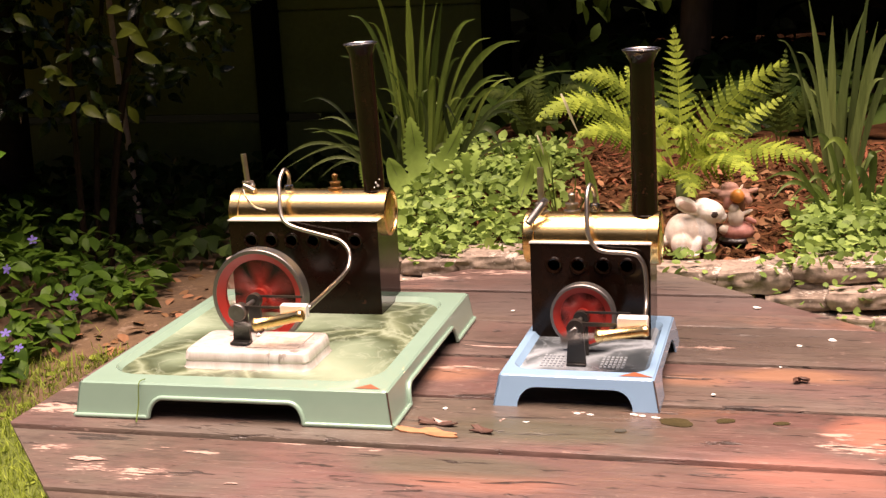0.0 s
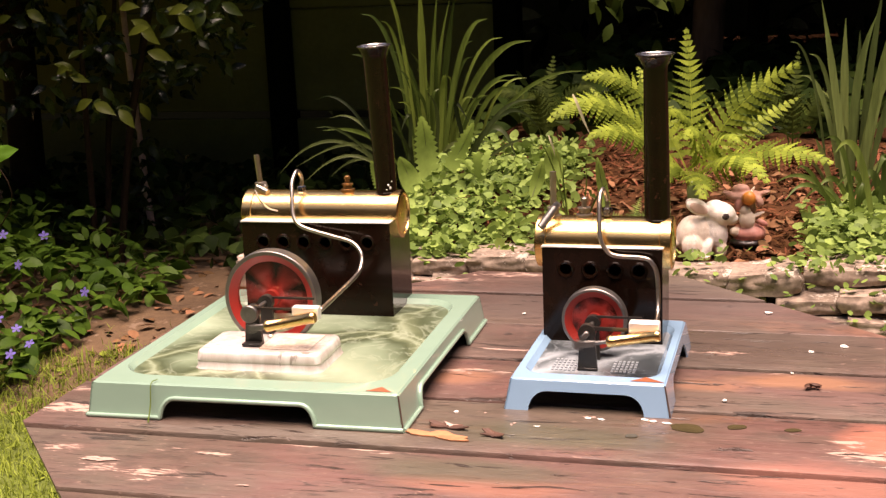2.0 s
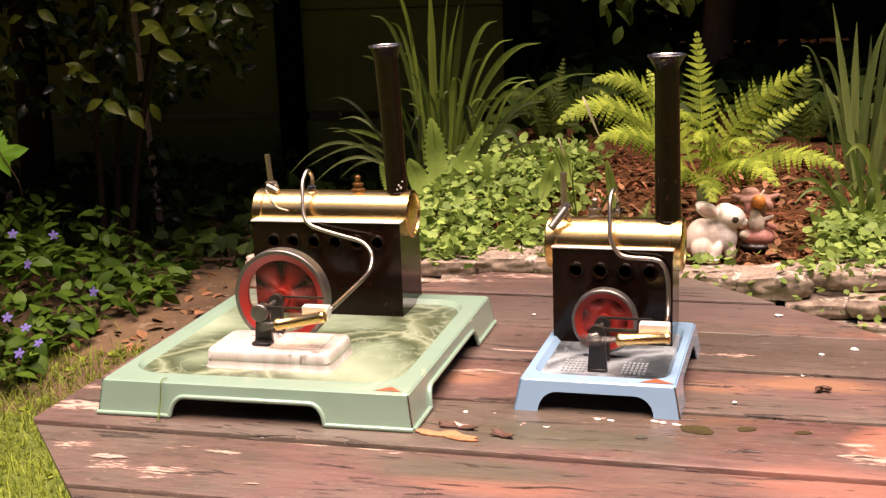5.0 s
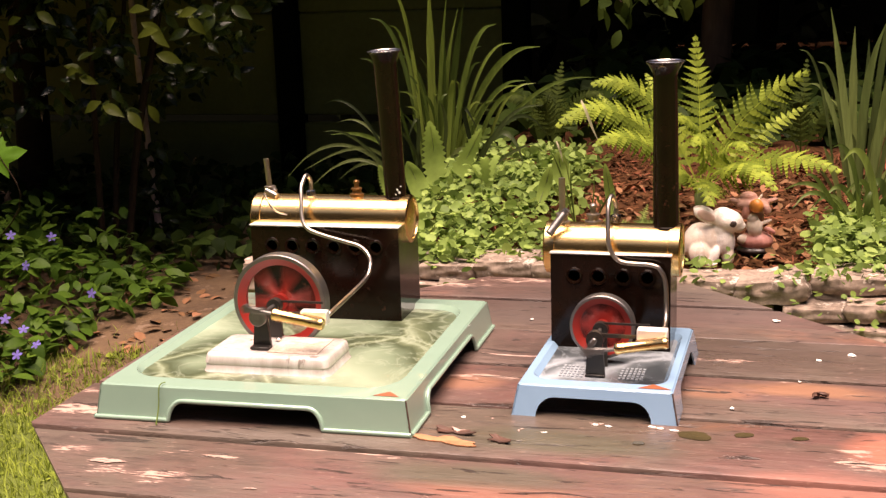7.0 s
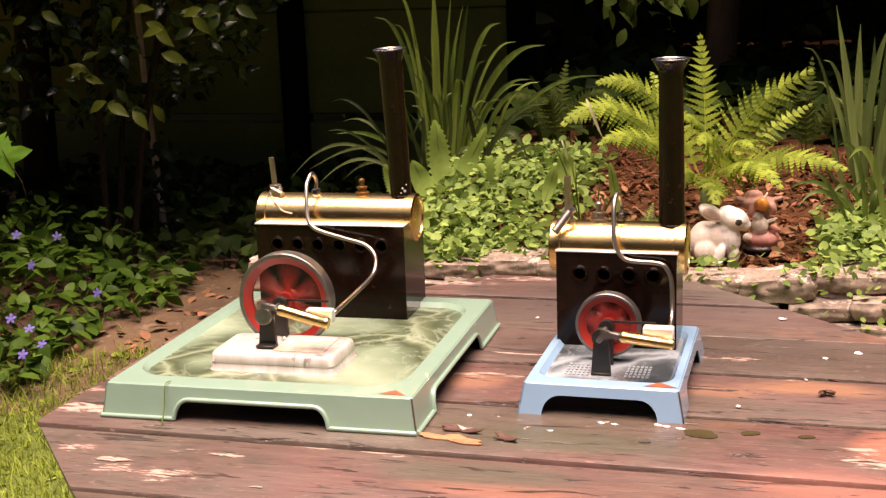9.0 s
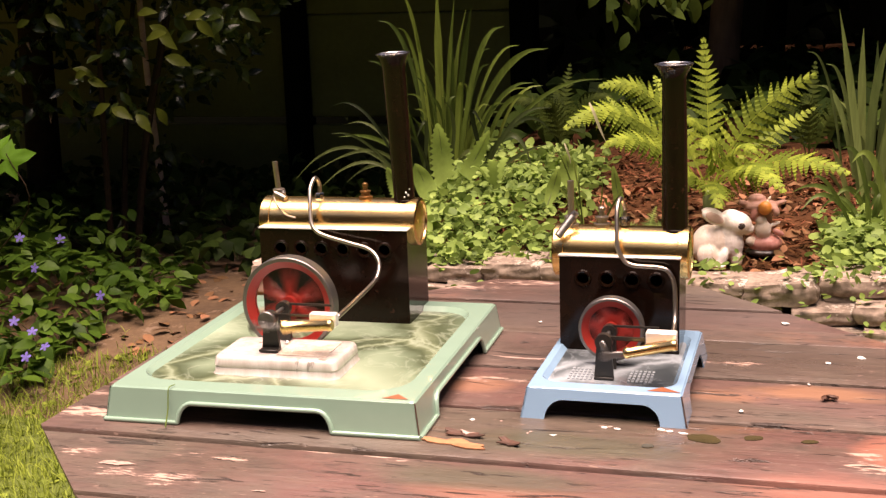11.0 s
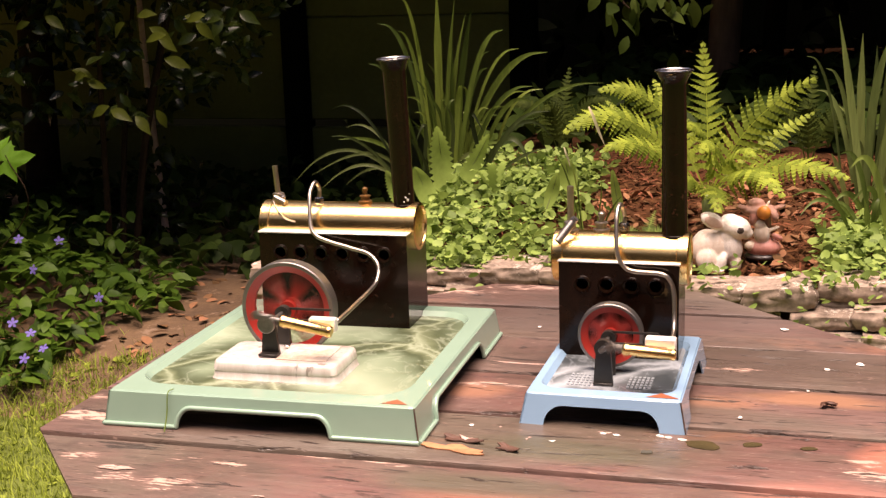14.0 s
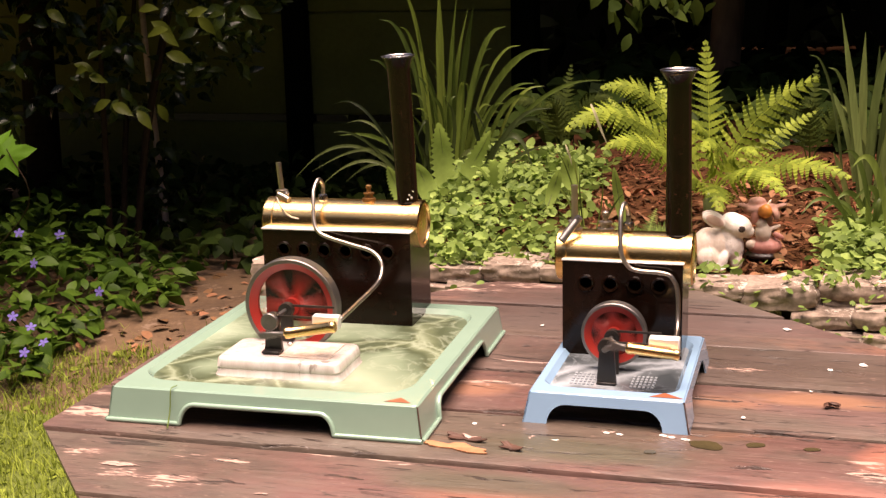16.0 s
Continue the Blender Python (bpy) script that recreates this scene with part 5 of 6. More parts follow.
fern("large yellow-green fern with spreading fronds", (-0.184, 2.66, 0.535), [
    ((-0.189, 2.7, 0.727), (-0.206, 2.74, 0.864), 0.045, 18),
    ((-0.128, 2.7, 0.715), (0.031, 2.66, 0.791), 0.062, 17),
    ((-0.083, 2.76, 0.653), (0.031, 2.82, 0.704), 0.034, 18),
    ((-0.053, 2.5, 0.683), (0.093, 2.42, 0.623), 0.050, 20),
    ((-0.105, 2.46, 0.694), (-0.025, 2.36, 0.595), 0.050, 16),
    ((-0.159, 2.45, 0.64), (-0.144, 2.36, 0.565), 0.050, 13),
    ((-0.29, 2.66, 0.814), (-0.403, 2.56, 0.775), 0.048, 18),
    ((-0.342, 2.52, 0.815), (-0.447, 2.4, 0.707), 0.048, 20),
    ((-0.32, 2.62, 0.689), (-0.402, 2.66, 0.746), 0.026, 14),
    ((-0.29, 2.46, 0.726), (-0.364, 2.38, 0.678), 0.042, 16),
    ((-0.146, 2.46, 0.726), (-0.213, 2.36, 0.731), 0.040, 14),
    ((-0.134, 2.48, 0.729), (-0.181, 2.36, 0.678), 0.042, 14),
    ((-0.207, 2.46, 0.654), (-0.221, 2.4, 0.581), 0.036, 12),
    ((-0.12, 2.54, 0.705), (-0.085, 2.46, 0.658), 0.040, 14),
    ((-0.265, 2.75, 0.709), (-0.323, 2.85, 0.774), 0.040, 16),
], M["fern"], 1.25)


def small_fern(label, x, y, z, reach, rise, n, material):
    """A few short fronds spread about a crown."""
    tips = []
    for k in range(n):
        a = 2 * math.pi * k / n + rng.uniform(-0.3, 0.3)
        r = reach * rng.uniform(0.8, 1.1)
        tip = (x + r * math.cos(a), y + 0.7 * r * math.sin(a), z + rise * rng.uniform(0.4, 0.8))
        tips.append(((x + 0.4 * r * math.cos(a), y + 0.3 * r * math.sin(a), z + rise * 0.9), tip, 0.33 * reach, 16))
    tips.append(((x, y + 0.02, z + rise * 0.6), (x + 0.01, y + 0.1, z + rise * 1.15), 0.33 * reach, 18))
    fern(label, (x, y, z), tips, material, 1.0)


small_fern("dull green fern with shade put into its colour", -0.62, 3.30, 0.52, 0.13, 0.21, 4, M["ferndark"])
small_fern("dull green fern with shade put into its colour", 0.02, 3.15, 0.52, 0.13, 0.22, 4, M["ferndark"])
small_fern("small young fern by the mulch", -0.30, 2.52, 0.455, 0.08, 0.055, 5, M["cover"])

# blades: foot x, bow x and z, tip x and z, half width
TALL = [(-0.911, -0.945, 0.773, -0.987, 0.965, 0.006), (-0.920, -0.924, 0.794, -0.913, 0.982, 0.013), (-0.891, -0.880, 0.783, -0.849, 0.953, 0.007), (-0.899, -0.865, 0.760, -0.831, 0.928, 0.009), (-0.871, -0.854, 0.722, -0.830, 0.921, 0.006), (-0.850, -0.785, 0.770, -0.718, 0.878, 0.008), (-0.869, -0.773, 0.732, -0.627, 0.815, 0.009), (-0.837, -0.752, 0.680, -0.652, 0.734, 0.006), (-0.967, -1.047, 0.761, -1.095, 0.893, 0.006), (-0.949, -1.004, 0.751, -1.022, 0.876, 0.005), (-0.946, -1.041, 0.712, -1.083, 0.796, 0.006), (-0.865, -0.792, 0.716, -0.705, 0.824, 0.005), (-0.872, -0.867, 0.737, -0.865, 0.889, 0.005), (-0.885, -0.931, 0.786, -0.946, 0.893, 0.006), (-0.867, -0.817, 0.689, -0.781, 0.777, 0.006)]
DROOP = [(-0.753, -0.673, 0.697, -0.568, 0.695, 0.007), (-0.772, -0.668, 0.716, -0.574, 0.619, 0.007), (-0.768, -0.672, 0.741, -0.617, 0.533, 0.009), (-0.750, -0.833, 0.749, -0.756, 0.629, 0.008), (-0.958, -1.040, 0.754, -1.144, 0.692, 0.005), (-0.936, -1.058, 0.653, -1.127, 0.630, 0.005), (-0.967, -1.107, 0.666, -1.268, 0.495, 0.006), (-0.953, -1.040, 0.621, -1.175, 0.488, 0.006), (-0.977, -1.036, 0.590, -1.134, 0.488, 0.006), (-0.954, -1.047, 0.682, -1.109, 0.646, 0.005), (-0.947, -1.003, 0.652, -1.190, 0.529, 0.006), (-0.925, -0.897, 0.735, -0.932, 0.607, 0.007), (-0.853, -0.807, 0.656, -0.841, 0.705, 0.007), (-0.740, -0.669, 0.621, -0.575, 0.608, 0.006)]
IRIS = [(0.139, 0.103, 0.735, 0.071, 0.910, 0.011), (0.137, 0.122, 0.726, 0.125, 0.865, 0.011), (0.147, 0.140, 0.731, 0.187, 0.876, 0.012), (0.127, 0.110, 0.659, 0.033, 0.738, 0.008), (0.100, 0.047, 0.678, 0.008, 0.818, 0.004), (0.163, 0.169, 0.709, 0.214, 0.853, 0.011), (0.174, 0.192, 0.687, 0.257, 0.823, 0.011), (0.129, 0.087, 0.718, 0.049, 0.792, 0.006), (0.152, 0.162, 0.734, 0.158, 0.835, 0.009), (0.179, 0.237, 0.701, 0.303, 0.787, 0.010), (0.152, 0.188, 0.683, 0.232, 0.732, 0.009), (0.163, 0.177, 0.773, 0.205, 0.945, 0.010)]
ARCH = [(0.180, 0.160, 0.710, 0.097, 0.619, 0.007), (0.200, 0.194, 0.649, 0.134, 0.498, 0.008), (0.134, 0.057, 0.608, 0.004, 0.516, 0.005), (0.138, 0.059, 0.585, -0.015, 0.541, 0.005), (0.136, 0.080, 0.587, 0.038, 0.509, 0.005), (0.122, 0.056, 0.623, 0.024, 0.585, 0.004), (0.149, 0.114, 0.588, 0.066, 0.526, 0.006), (0.168, 0.143, 0.642, 0.104, 0.543, 0.006), (0.195, 0.212, 0.667, 0.184, 0.549, 0.008), (0.214, 0.240, 0.685, 0.279, 0.547, 0.008), (0.145, 0.109, 0.667, 0.077, 0.644, 0.005)]
strap_clump("tall clump of green strap leaves at the back of the bed", (-0.880, 3.16, 0.535), TALL, 0.16, M["strap"], 44, 0.30)
strap_clump("drooping strap leaves beside the tall clump, shade put into their green", (-0.86, 2.98, 0.52), [(a, b, c, d, f, 0.72 * w) for a, b, c, d, f, w in DROOP], 0.12, M["strapgrey"], 6, 0.14)
strap_clump("tall clump of grey-green iris leaves", (0.150, 2.92, 0.50), [(a, b, c, d, f, 0.78 * w) for a, b, c, d, f, w in IRIS], 0.14, M["iris"], 10, 0.24)
strap_clump("arching pale strap leaves at the foot of the iris", (0.150, 2.66, 0.47), ARCH, 0.12, M["arching"], 8, 0.12)

strap_clump("thin green grass blades standing in the mulch", (-0.43, 2.60, 0.475), [(-0.430, -0.455, 0.60, -0.490, 0.655, 0.0020), (-0.440, -0.460, 0.58, -0.470, 0.645, 0.0018), (-0.420, -0.410, 0.55, -0.395, 0.600, 0.0018),
                                                                                  (-0.450, -0.490, 0.55, -0.525, 0.575, 0.0022), (-0.410, -0.380, 0.54, -0.350, 0.560, 0.0020), (-0.430, -0.435, 0.57, -0.440, 0.620, 0.0016)], 0.10, M["arching"], 0, 0.1)
M["straw"] = leafmat("dry_straw", (0.44, 0.40, 0.25), 0.2, 0.6, 0.2)
for pts, w in (([(-0.402, 2.44, 0.757), (-0.392, 2.43, 0.740), (-0.380, 2.43, 0.708), (-0.366, 2.43, 0.676)], 0.0028), ([(-0.452, 2.44, 0.676), (-0.446, 2.43, 0.666), (-0.441, 2.43, 0.652), (-0.438, 2.43, 0.636)], 0.002)):
    tagged(link("dry_blade", ribbon(pts, w), M["straw"], None, smooth=True), "pale dry grass blade caught on the fern", "grass blade", "dry blades on the fern")


def rosette(x, y, n, size, material, label, lean=0.8):
    z = height(x, y)
    e = tagged(empty("broadleaf_weed", Matrix.Translation((x, y, z))), label, "plant", "weeds in the ground cover")
    for k in range(n):
        bm = bmesh.new()
        a = 2 * math.pi * (k + rng.uniform(-0.3, 0.3)) / n
        ln, up = size * rng.uniform(0.7, 1.1), rng.uniform(1.3, 2.1)
        prev = None
        for i in range(21):
            t = i / 20
            w = size * 0.105 * math.sin(math.pi * min(1, t * 0.93 + 0.05)) ** 0.8 * (0.5 + 0.5 * (i % 2)) + 0.002
            p = Vector((math.cos(a) * ln * t * lean, math.sin(a) * ln * t * lean, ln * (up * t - 0.35 * up * t * t * 1.6)))
            s = Vector((-math.sin(a), math.cos(a), 0))
            row = [bm.verts.new(p - s * w + Vector((0, 0, 0.2 * w))), bm.verts.new(p), bm.verts.new(p + s * w + Vector((0, 0, 0.2 * w)))]
            if prev:
                bm.faces.new((prev[0], prev[1], row[1], row[0]))
                bm.faces.new((prev[1], prev[2], row[2], row[1]))
            prev = row
        part("leaf", bm, material, e, smooth=True)


def broad_leaf(foot, tip, half, teeth, material, label):
    """One upright leaf turned to the light, toothed or smooth at the edge, with a sunken rib and its tip bent over."""
    e = tagged(empty("broadleaf_weed", Matrix.Translation(foot)), label, "plant", "weeds in the ground cover")
    d = Vector(tip) - Vector(foot)
    side = d.cross(Vector((0.15, -1, 0.5))).normalized()
    front = side.cross(d).normalized()
    n = 26
    bm = bmesh.new()
    prev = None
    for i in range(n + 1):
        t = i / n
        w = half * math.sin(math.pi * min(1.0, 0.04 + 0.96 * t ** 0.8)) ** 0.7 + 0.0012
        if teeth:
            w *= 1.0 if i % 2 else 0.68
        p = d * t - front * (0.16 * d.length * math.sin(math.pi * t)) - Vector((0, 0, 0.08 * d.length * t ** 3))
        row = [bm.verts.new(p + side * (w * q) + front * (0.25 * abs(q) * w + 0.12 * w * math.sin(5 * t + 2 * q))) for q in (-1, -0.5, 0, 0.5, 1)]
        if prev:
            for k in range(4):
                bm.faces.new((prev[k], prev[k + 1], row[k + 1], row[k]))
        prev = row
    part("leaf", bm, material, e, smooth=True)
    bm = bmesh.new()
    tube(bm, [d * (0.9 * k / 6) - front * (0.16 * d.length * math.sin(math.pi * 0.9 * k / 6) - 0.0004) - Vector((0, 0, 0.08 * d.length * (0.9 * k / 6) ** 3)) for k in range(7)], 0.0016, 6, 0.3)
    part("rib", bm, M["stem"], e)


for foot, tip, half in (((-0.802, 2.78, 0.500), (-0.813, 2.78, 0.689), 0.030), ((-0.790, 2.80, 0.500), (-0.693, 2.80, 0.670), 0.022), ((-0.880, 2.70, 0.490), (-0.914, 2.70, 0.590), 0.018)):
    broad_leaf(foot, tip, half, True, M["weed"], "tall toothed weed leaf standing in the ground cover")
for foot, tip, half in (((-0.478, 2.66, 0.545), (-0.490, 2.66, 0.628), 0.019), ((-0.520, 2.60, 0.520), (-0.495, 2.60, 0.605), 0.013), ((-0.360, 2.62, 0.480), (-0.382, 2.62, 0.614), 0.010), ((-0.820, 2.74, 0.490), (-0.858, 2.74, 0.593), 0.022)):
    broad_leaf(foot, tip, half, False, M["weed"], "smooth broad weed leaf standing beside the mulch")
rosette(-0.69, 2.82, 5, 0.12, M["weed"], "toothed weed leaves standing in the ground cover", 0.55)
rosette(0.10, 2.45, 5, 0.07, M["cover"], "small broad weed leaves beside the mulch")


# hanging twig and a near leaf
def twig(label, pts, size, material, n, spread):
    o = Vector(pts[0])
    e = tagged(empty("branch", Matrix.Translation(o)), label, "branch", "hanging branches")
    path = [p - o for p in smooth_path(pts, 5)]
    bm = bmesh.new()
    tube(bm, path, 0.004, 6, 0.4)
    part("twig", bm, M["shadebark"], e)
    pos = np.array([np.array(path[int(rng.integers(2, len(path)))]) + rng.normal(0, spread, 3) for _ in range(n)])
    leaves("foliage", OVATE, pos, rng.uniform(0, 6.28, n), rng.normal(-0.8, 0.4, n), rng.normal(0, 0.5, n), rng.uniform(*size, n), material, e)


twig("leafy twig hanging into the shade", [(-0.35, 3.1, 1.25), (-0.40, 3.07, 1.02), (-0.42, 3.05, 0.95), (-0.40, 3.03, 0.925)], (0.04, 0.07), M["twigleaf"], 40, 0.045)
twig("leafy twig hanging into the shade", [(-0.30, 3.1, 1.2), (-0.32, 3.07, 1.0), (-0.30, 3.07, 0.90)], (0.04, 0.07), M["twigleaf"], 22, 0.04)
e = tagged(empty("seedling", Matrix.Translation((-1.972, 2.55, 0.044))), "bright green lobed leaves on a thin stem", "plant")
bm = bmesh.new()
tube(bm, smooth_path([(0, 0, -0.03), (0.05, -0.05, 0.25), (0.34, -0.20, 0.49), (0.306, -0.21, 0.618)], 5), 0.002, 6, 0.5)
part("stem", bm, M["shadebark"], e)


def lobed_leaf(size):
    """Five pointed lobes round a stalk, each with its rib, folded a little; the stalk at the origin, the middle lobe along +y."""
    bm = bmesh.new()
    mid = bm.verts.new((0, 0, 0))
    rim = []
    for a, r in ((-150, 0.34), (-128, 0.62), (-100, 0.40), (-72, 0.80), (-40, 0.46), (-18, 0.72), (0, 1.0), (18, 0.72), (40, 0.46), (72, 0.80), (100, 0.40), (128, 0.62), (150, 0.34)):
        t = radians(a)
        rim.append(bm.verts.new((size * r * math.sin(t), size * r * math.cos(t), size * (0.06 * math.cos(3 * t) - 0.22 * r * r))))
    for a, b in zip(rim, rim[1:]):
        bm.faces.new((mid, a, b))
    bmesh.ops.subdivide_edges(bm, edges=bm.edges[:], cuts=2, use_grid_fill=True, smooth=0.15)
    return bm


for px, py, pz, rx, rz, sz in ((0.302, -0.21, 0.604, 62, -74, 0.068), (0.262, -0.17, 0.620, 50, 60, 0.062)):
    ob = part("leaf", lobed_leaf(sz), M["seedling"], e, smooth=True)
    ob.matrix_basis = pose(px, py, pz) @ pose(0, 0, 0, rx, 0, 8) @ pose(0, 0, 0, 0, 0, rz)


# ---- garden ornaments ----
def blob(bm, c, r, rot=(0, 0, 0), mi=0, n=20):
    m = pose(*c, *rot) @ Matrix.Diagonal((*r, 1))
    k = bmesh.ops.create_uvsphere(bm, u_segments=n, v_segments=n * 2 // 3, radius=1, matrix=m)
    for v in k["verts"]:
        for f in v.link_faces:
            f.material_index = mi


def fused(name, blobs, materials, voxel):
    """Rounded lumps grown together into one cast body; each face takes the glaze of its lump."""
    bm = bmesh.new()
    for c, r, rot, mi in blobs:
        blob(bm, c, r, rot)
    rough = link("lumps", bm, materials)
    m = rough.modifiers.new("join", "REMESH")
    m.mode, m.voxel_size = "VOXEL", voxel
    m = rough.modifiers.new("soften", "SMOOTH")
    m.factor, m.iterations = 0.5, 4
    me = bpy.data.meshes.new_from_object(rough.evaluated_get(bpy.context.evaluated_depsgraph_get()))
    old = rough.data
    bpy.data.objects.remove(rough)
    bpy.data.meshes.remove(old)
    me.name = name
    me.materials.clear()
    for q in materials:
        me.materials.append(q)
    inv = [(pose(*c, *rot).inverted(), Vector(r), mi) for c, r, rot, mi in blobs]
    for p in me.polygons:
        best = None
        for m, r, mi in inv:
            v = m @ p.center
            d = (Vector((v.x / r.x, v.y / r.y, v.z / r.z)).length - 1) * min(r)
            if best is None or d < best[0]:
                best = (d, mi)
        p.material_index = best[1]
    me.shade_smooth()
    return new(name, me)


rabbit = fused("rabbit_figurine", [
    ((-0.024, 0.006, 0.042), (0.030, 0.032, 0.038), (0, 12, 0), 1), ((-0.002, 0.0, 0.046), (0.032, 0.027, 0.036), (0, 0, 0), 1), ((0.020, -0.002, 0.046), (0.026, 0.027, 0.036), (0, -8, 0), 0),
    ((0.018, -0.006, 0.066), (0.022, 0.020, 0.020), (0, 0, 0), 0), ((0.030, -0.008, 0.085), (0.031, 0.025, 0.023), (0, 16, 0), 0), ((0.020, -0.008, 0.094), (0.022, 0.020, 0.018), (0, 0, 0), 0),
    ((0.050, -0.008, 0.074), (0.014, 0.015, 0.013), (0, 0, 0), 0), ((-0.014, -0.020, 0.099), (0.026, 0.006, 0.014), (0, 26, 0), 0), ((-0.012, 0.012, 0.099), (0.024, 0.006, 0.012), (0, 22, 0), 0),
    ((0.002, -0.026, 0.018), (0.010, 0.011, 0.022), (0, 16, 0), 0), ((-0.002, -0.031, 0.005), (0.011, 0.010, 0.006), (0, 0, 0), 0), ((0.030, -0.012, 0.016), (0.013, 0.013, 0.020), (0, 0, 0), 1),
    ((-0.024, -0.020, 0.024), (0.022, 0.014, 0.024), (0, 0, 0), 1), ((-0.012, -0.027, 0.007), (0.018, 0.009, 0.008), (0, 0, 0), 1), ((-0.014, -0.0258, 0.0985), (0.018, 0.0012, 0.0085), (0, 26, 0), 3),
    ((0.036, -0.0310, 0.083), (0.0068, 0.0035, 0.0064), (0, 0, 0), 2), ((0.063, -0.010, 0.076), (0.0028, 0.004, 0.0024), (0, 0, 0), 2), ((-0.054, 0.004, 0.026), (0.011, 0.011, 0.011), (0, 0, 0), 1)],
    [M["white"], M["tan"], M["eye"], M["earpink"]], 0.0019)
tagged(rabbit, "white and tan glazed rabbit figurine sitting on the bed", "figurine")
rabbit.matrix_basis = pose(-0.147, 2.430, height(-0.147, 2.430) + 0.004, 0, 0, 12)
orn = fused("garden_figurine", [
    ((0, 0, 0.009), (0.036, 0.030, 0.010), (0, 0, 0), 2), ((0.002, 0, 0.027), (0.034, 0.029, 0.020), (0, 0, 0), 0), ((-0.026, -0.012, 0.032), (0.011, 0.010, 0.010), (0, 0, 0), 1),
    ((-0.004, -0.014, 0.057), (0.016, 0.014, 0.020), (0, -8, 0), 1), ((-0.008, -0.016, 0.075), (0.011, 0.010, 0.010), (0, 0, 0), 1), ((0.018, -0.012, 0.066), (0.014, 0.0045, 0.0045), (0, -22, 0), 1),
    ((0.026, -0.014, 0.050), (0.013, 0.005, 0.006), (0, 28, 0), 0), ((0.002, 0.012, 0.070), (0.016, 0.013, 0.032), (0, 0, 0), 3), ((-0.006, 0.004, 0.101), (0.038, 0.026, 0.012), (0, 0, 0), 3),
    ((-0.040, -0.002, 0.107), (0.012, 0.010, 0.006), (0, 20, 0), 3), ((0.030, -0.004, 0.108), (0.014, 0.009, 0.005), (0, -14, 0), 3), ((-0.014, 0.004, 0.114), (0.018, 0.014, 0.011), (0, 0, 0), 3),
    ((-0.002, -0.024, 0.101), (0.0135, 0.012, 0.014), (0, 0, 0), 4), ((-0.020, -0.014, 0.088), (0.009, 0.008, 0.015), (0, 12, 0), 0), ((0.020, -0.016, 0.092), (0.008, 0.007, 0.012), (0, -18, 0), 3),
    ((0.006, -0.016, 0.117), (0.003, 0.003, 0.008), (0, 30, 0), 1)],
    [M["pink"], M["tan"], M["eye"], M["dusky"], M["amber"]], 0.0019)
tagged(orn, "pink and orange glazed garden figurine beside the rabbit", "figurine")
orn.matrix_basis = pose(-0.066, 2.500, height(-0.066, 2.500) + 0.002, 0, 0, 10)


# ---- small things on the table ----
def shard(x, y, w, d, yaw, material, name, label, category, group, th=0.0006, curl=0.0, n=14, rough=0.35):
    """A thin torn piece with an uneven edge lying on the planks."""
    bm = bmesh.new()
    s = rng.uniform(0, 99)
    top, low = [], []
    for i in range(n):
        a = 2 * math.pi * i / n
        r = 1 + rough * noise.noise((math.cos(a) * 1.6 + s, math.sin(a) * 1.6, 0)) + 0.5 * rough * noise.noise((math.cos(a) * 5 + s, math.sin(a) * 5, 3)) + 0.4 * rough * noise.noise((math.cos(a) * 13 + s, math.sin(a) * 13, 5))
        px, py = w / 2 * r * math.cos(a), d / 2 * r * math.sin(a)
        z = curl * (px / w * 2) ** 2 + curl * 0.6 * rng.random()
        top.append(bm.verts.new((px, py, z + th)))
        low.append(bm.verts.new((px, py, z)))
    c0, c1 = bm.verts.new((0, 0, th * 1.1)), bm.verts.new((0, 0, 0))
    for i in range(n):
        j = (i + 1) % n
        bm.faces.new((c0, top[i], top[j]))
        bm.faces.new((c1, low[j], low[i]))
        bm.faces.new((top[i], low[i], low[j], top[j]))
    ob = link(name, bm, material, None, smooth=False)
    ob.matrix_basis = pose(x, y, TZ + 0.0001, 0, 0, yaw)
    return tagged(ob, label, category, group) if category else ob


for x, y, w in ((-0.009, 1.058, 0.010), (0.049, 0.970, 0.011), (0.024, 0.953, 0.008), (-0.035, 0.835, 0.006), (-0.213, 0.785, 0.006), (-0.215, 1.03, 0.005), (-0.14, 1.13, 0.005), (0.01, 0.90, 0.004)):
    shard(x, y, w * 0.66, w * 0.5, rng.uniform(0, 180), M["petal"], "petal", "small white fallen petal on the table", "petal", "petals on the table", 0.0005, 0.0003)
for x, y, yaw, sz, lean in ((0.021, 0.869, 0.9, 0.0062, 0.5), (0.0255, 0.8705, -0.5, 0.0066, -0.4)):
    bm = bmesh.new()
    for i in range(9):
        for j in range(7):
            u, v = i / 8 * 2 - 1, j / 6 * 2 - 1
            a = 1.25 * v
            bm.verts.new((sz * u * 0.62, sz * 0.42 * math.sin(a) * (1.05 - 0.6 * u * u), sz * (0.52 - 0.5 * math.cos(a)) + sz * 0.08 * noise.noise((u * 3, v * 3, x * 90)) + sz * 0.07))
    bm.verts.ensure_lookup_table()
    for i in range(8):
        for j in range(6):
            k = i * 7 + j
            bm.faces.new([bm.verts[q] for q in (k, k + 7, k + 8, k + 1)])
    ob = link("dead_leaf", bm, M["deadleaf"], None, smooth=True)
    ob.matrix_basis = pose(x, y, TZ + 0.0002, 0, 0, math.degrees(yaw)) @ pose(0, 0, 0, math.degrees(lean) * 0.2)
    tagged(ob, "curled dark brown dead leaf on the table", "leaf", "dead leaves on the table")
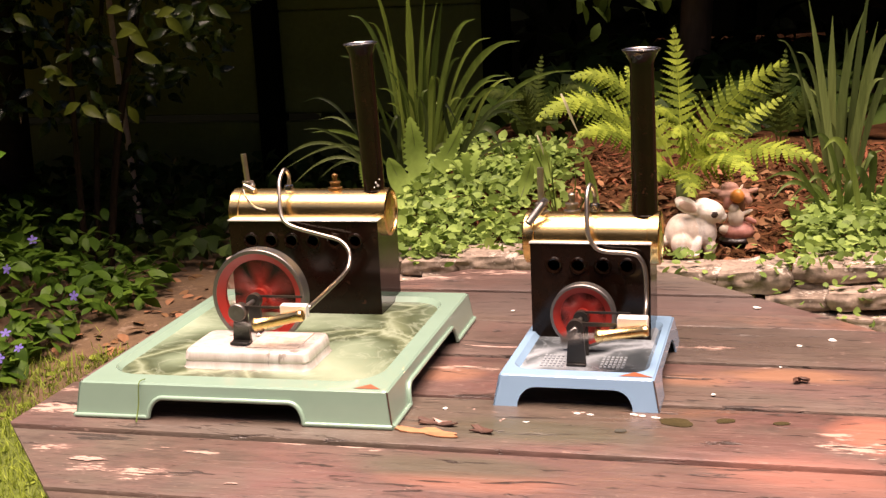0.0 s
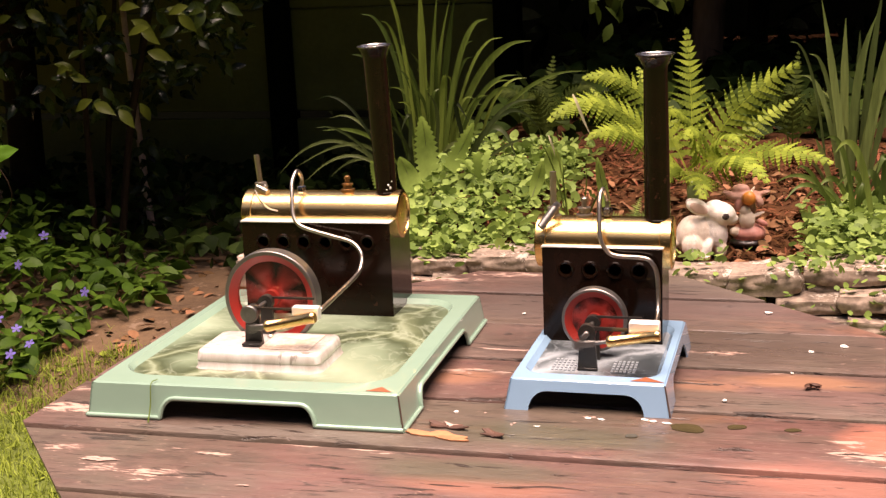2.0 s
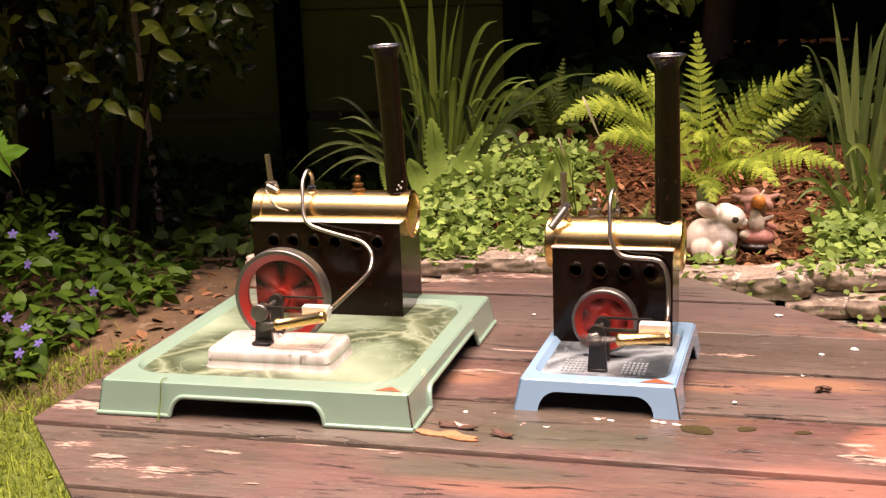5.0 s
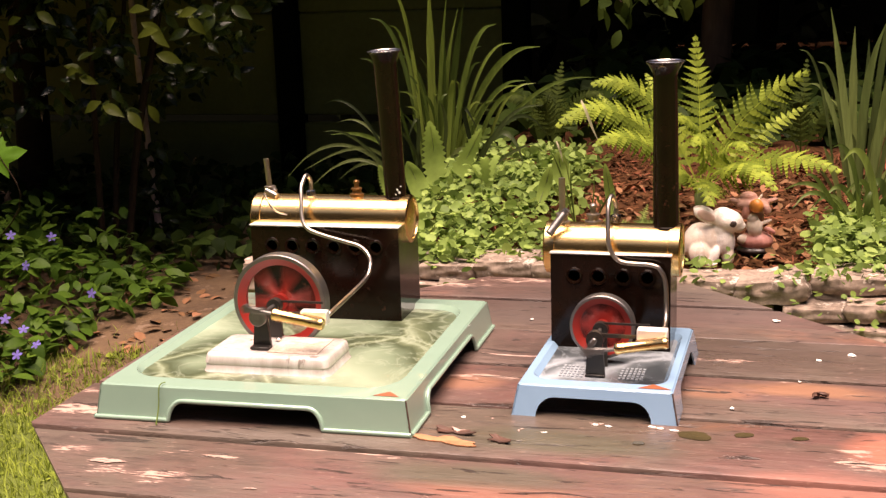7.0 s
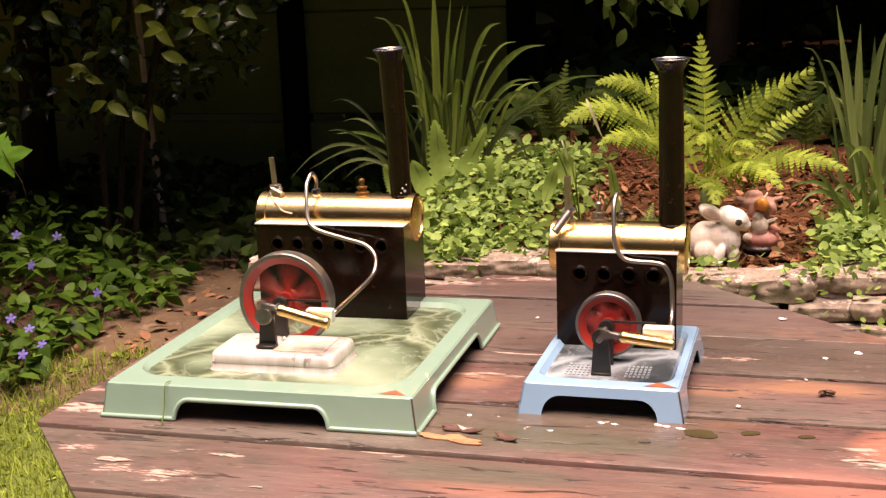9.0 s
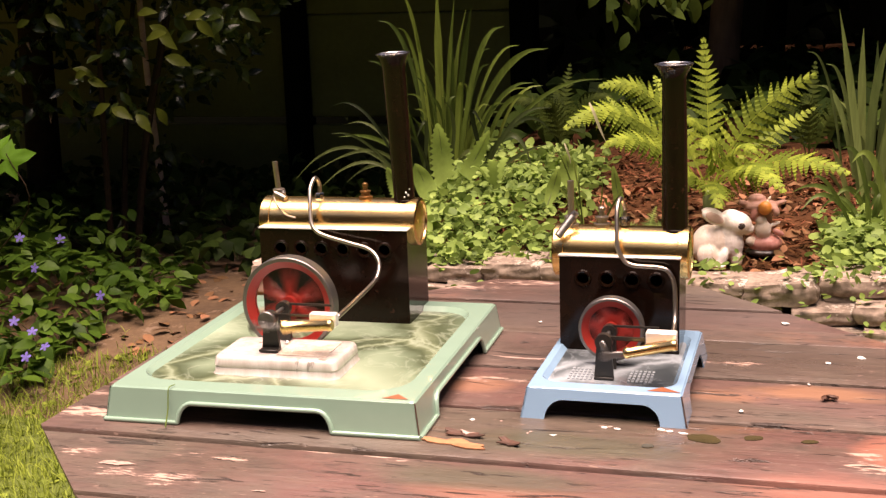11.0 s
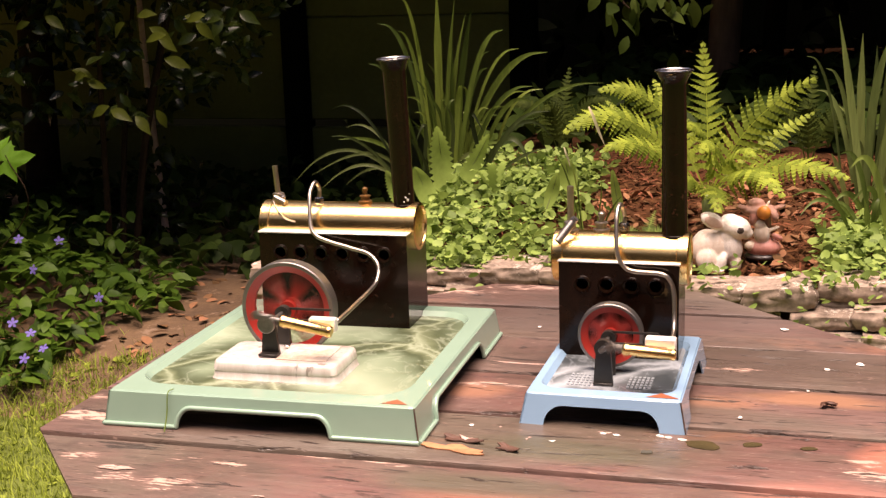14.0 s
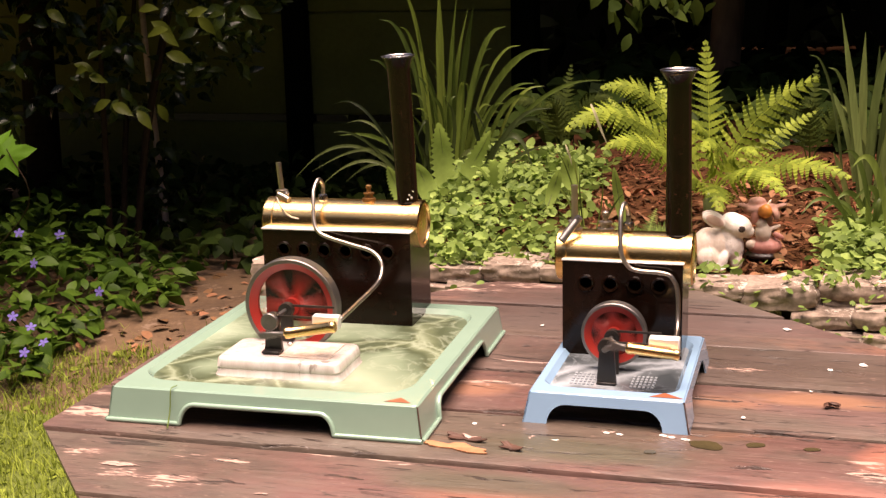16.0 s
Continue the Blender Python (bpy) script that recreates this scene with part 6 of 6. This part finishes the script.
for x, y, w in ((-0.122, 0.787, 0.0045), (-0.113, 0.786, 0.005), (-0.085, 0.790, 0.006), (-0.079, 0.788, 0.005), (-0.070, 0.786, 0.006), (-0.153, 0.767, 0.004)):
    shard(x, y, w, w * 0.55, rng.uniform(-20, 20), M["petal"], "paint_flake", "small white flake of paint on the table", "paint flake", "paint flakes", 0.0004, 0.0002, 12, 0.6)
shard(-0.178, 0.747, 0.014, 0.010, -25, M["deadleaf"], "dead_leaf", "curled dark brown dead leaf on the table", "leaf", "dead leaves on the table", 0.0008, 0.0012, 20, 0.7)
shard(-0.213, 0.757, 0.027, 0.008, -12, M["deadleaf"], "dead_leaf", "torn dark brown dead leaf on the table", "leaf", "dead leaves on the table", 0.0008, 0.0012, 22, 0.7)
shard(-0.206, 0.757, 0.014, 0.006, -8, M["flake"], "paint_flake", "curled flake of old red paint", "paint flake", "paint flakes", 0.0008, 0.0012, 16, 0.6)
shard(-0.211, 0.741, 0.048, 0.011, -8, M["chip"], "wood_chip", "splinter of orange-brown wood on the table", "wood chip", "", 0.0008, 0.0004, 24, 0.9)
M["water"] = mat("shallow_water", (0.075, 0.058, 0.028), (0.05, 0.04, 0.02), 0.08, scale=20, spec=0.7)
for x, y, w, d in ((-0.056, 0.779, 0.022, 0.014), (-0.025, 0.786, 0.013, 0.008), (0.010, 0.786, 0.011, 0.006), (-0.09, 0.76, 0.008, 0.006)):
    shard(x, y, w, d, rng.uniform(-20, 20), M["water"], "puddle", "small oily puddle of water on the table", "puddle", "puddles on the table", 0.0005, 0, 24, 0.15)
# bare patches where the paint has peeled
bare = [(-0.303, 0.644, 0.014, 0.003), (-0.122, 0.790, 0.018, 0.005), (-0.08, 0.79, 0.016, 0.004), (-0.19, 0.788, 0.008, 0.005), (-0.17, 0.769, 0.008, 0.005),
        (-0.21, 0.928, 0.05, 0.003), (-0.42, 0.668, 0.03, 0.005)]
for x, y, w, d in bare:
    for k in range(8 if w > 0.02 else 2):
        ob = shard(x + rng.normal(0, w * 0.26), y + rng.normal(0, d * 0.26), w * rng.uniform(0.14, 0.46), d * rng.uniform(0.22, 0.62), rng.uniform(-8, 8), M["flake"], "bare_patch", "", "", "", 0.0001, 0, 44, 0.85)
        ob.parent = table

# a dry grass stalk leaning on the green stand
bm = bmesh.new()
tube(bm, smooth_path([(-0.418, 0.7300, TZ + 0.001), (-0.4185, 0.7365, TZ + 0.012), (-0.4187, 0.7400, TZ + 0.0255), (-0.4175, 0.747, TZ + 0.0264)], 4), 0.0006, 6, 0.5)
tagged(link("grass_stalk", bm, M["cover"]), "thin dry grass stalk leaning on the green stand", "grass stalk")


# ---- what moves: the two motors ----
GREEN_CRANK = [(0.0, 268), (0.5, 95), (1.0, 262), (1.5, 82), (2.0, 290), (2.5, 158), (3.0, 20), (3.5, 212), (4.0, 95), (6.5, 70),
               (7.0, 128), (7.5, 85), (8.0, 100), (8.5, 103), (9.0, 82), (11.5, 150), (12.0, 172), (12.5, 222), (13.0, 250),
               (13.5, 318), (14.0, 122), (14.5, 98), (15.0, 165), (15.5, 206), (16.0, 246)]
BLUE_CRANK = [(0.0, 222), (0.5, 115), (1.0, 22), (1.5, 285), (2.0, 232), (2.5, 170), (3.0, 105), (3.5, 24), (4.0, 282), (6.5, 75),
              (7.0, 238), (7.5, 172), (8.0, 112), (8.5, 72), (9.0, 50), (11.5, 262), (12.0, 180), (12.5, 128), (13.0, 75),
              (13.5, 48), (14.0, 32), (14.5, 20), (15.0, 18), (15.5, 22), (16.0, 36)]


def turns(keys, rate):
    """Crank angle at every frame: clockwise at about the given degrees a second, through the known phases."""
    ts, an = [keys[0][0]], [float(keys[0][1])]
    for t, a in keys[1:]:
        guess = an[-1] - rate * (t - ts[-1])
        ts.append(t)
        an.append(a + 360 * round((guess - a) / 360))
    n = round(16.0 * FPS)
    return [(i / FPS, float(np.interp(i / FPS, ts, an))) for i in range(n + 1)]


def motor(keys, rate, wheel, cyl, rod_ob, ax, az, piv, r, wy, cy):
    wrows, crows, prows = [], [], []
    for t, a in turns(keys, rate):
        px, pz = ax + r * math.cos(radians(a)), az + r * math.sin(radians(a))
        tilt = math.degrees(math.atan2(pz - piv[1], piv[0] - px))
        wrows.append((t, pose(ax, wy, az, 0, -a, 0)))
        crows.append((t, pose(piv[0], cy, piv[1], 0, tilt, 0)))
        prows.append((t, pose(px, cy, pz, 0, tilt, 0)))
    walk(wheel, wrows)
    walk(cyl, crows)
    walk(rod_ob, prows)


def motions():
    motor(GREEN_CRANK, 2270, gwheel, gcyl, gpis, GX, GZ, GP, GR, -0.018, -0.0700)
    motor(BLUE_CRANK, 2230, bwheel, bcyl, bpis, BX, BZ, BP, BR, -0.0080, -0.0535)


motions()
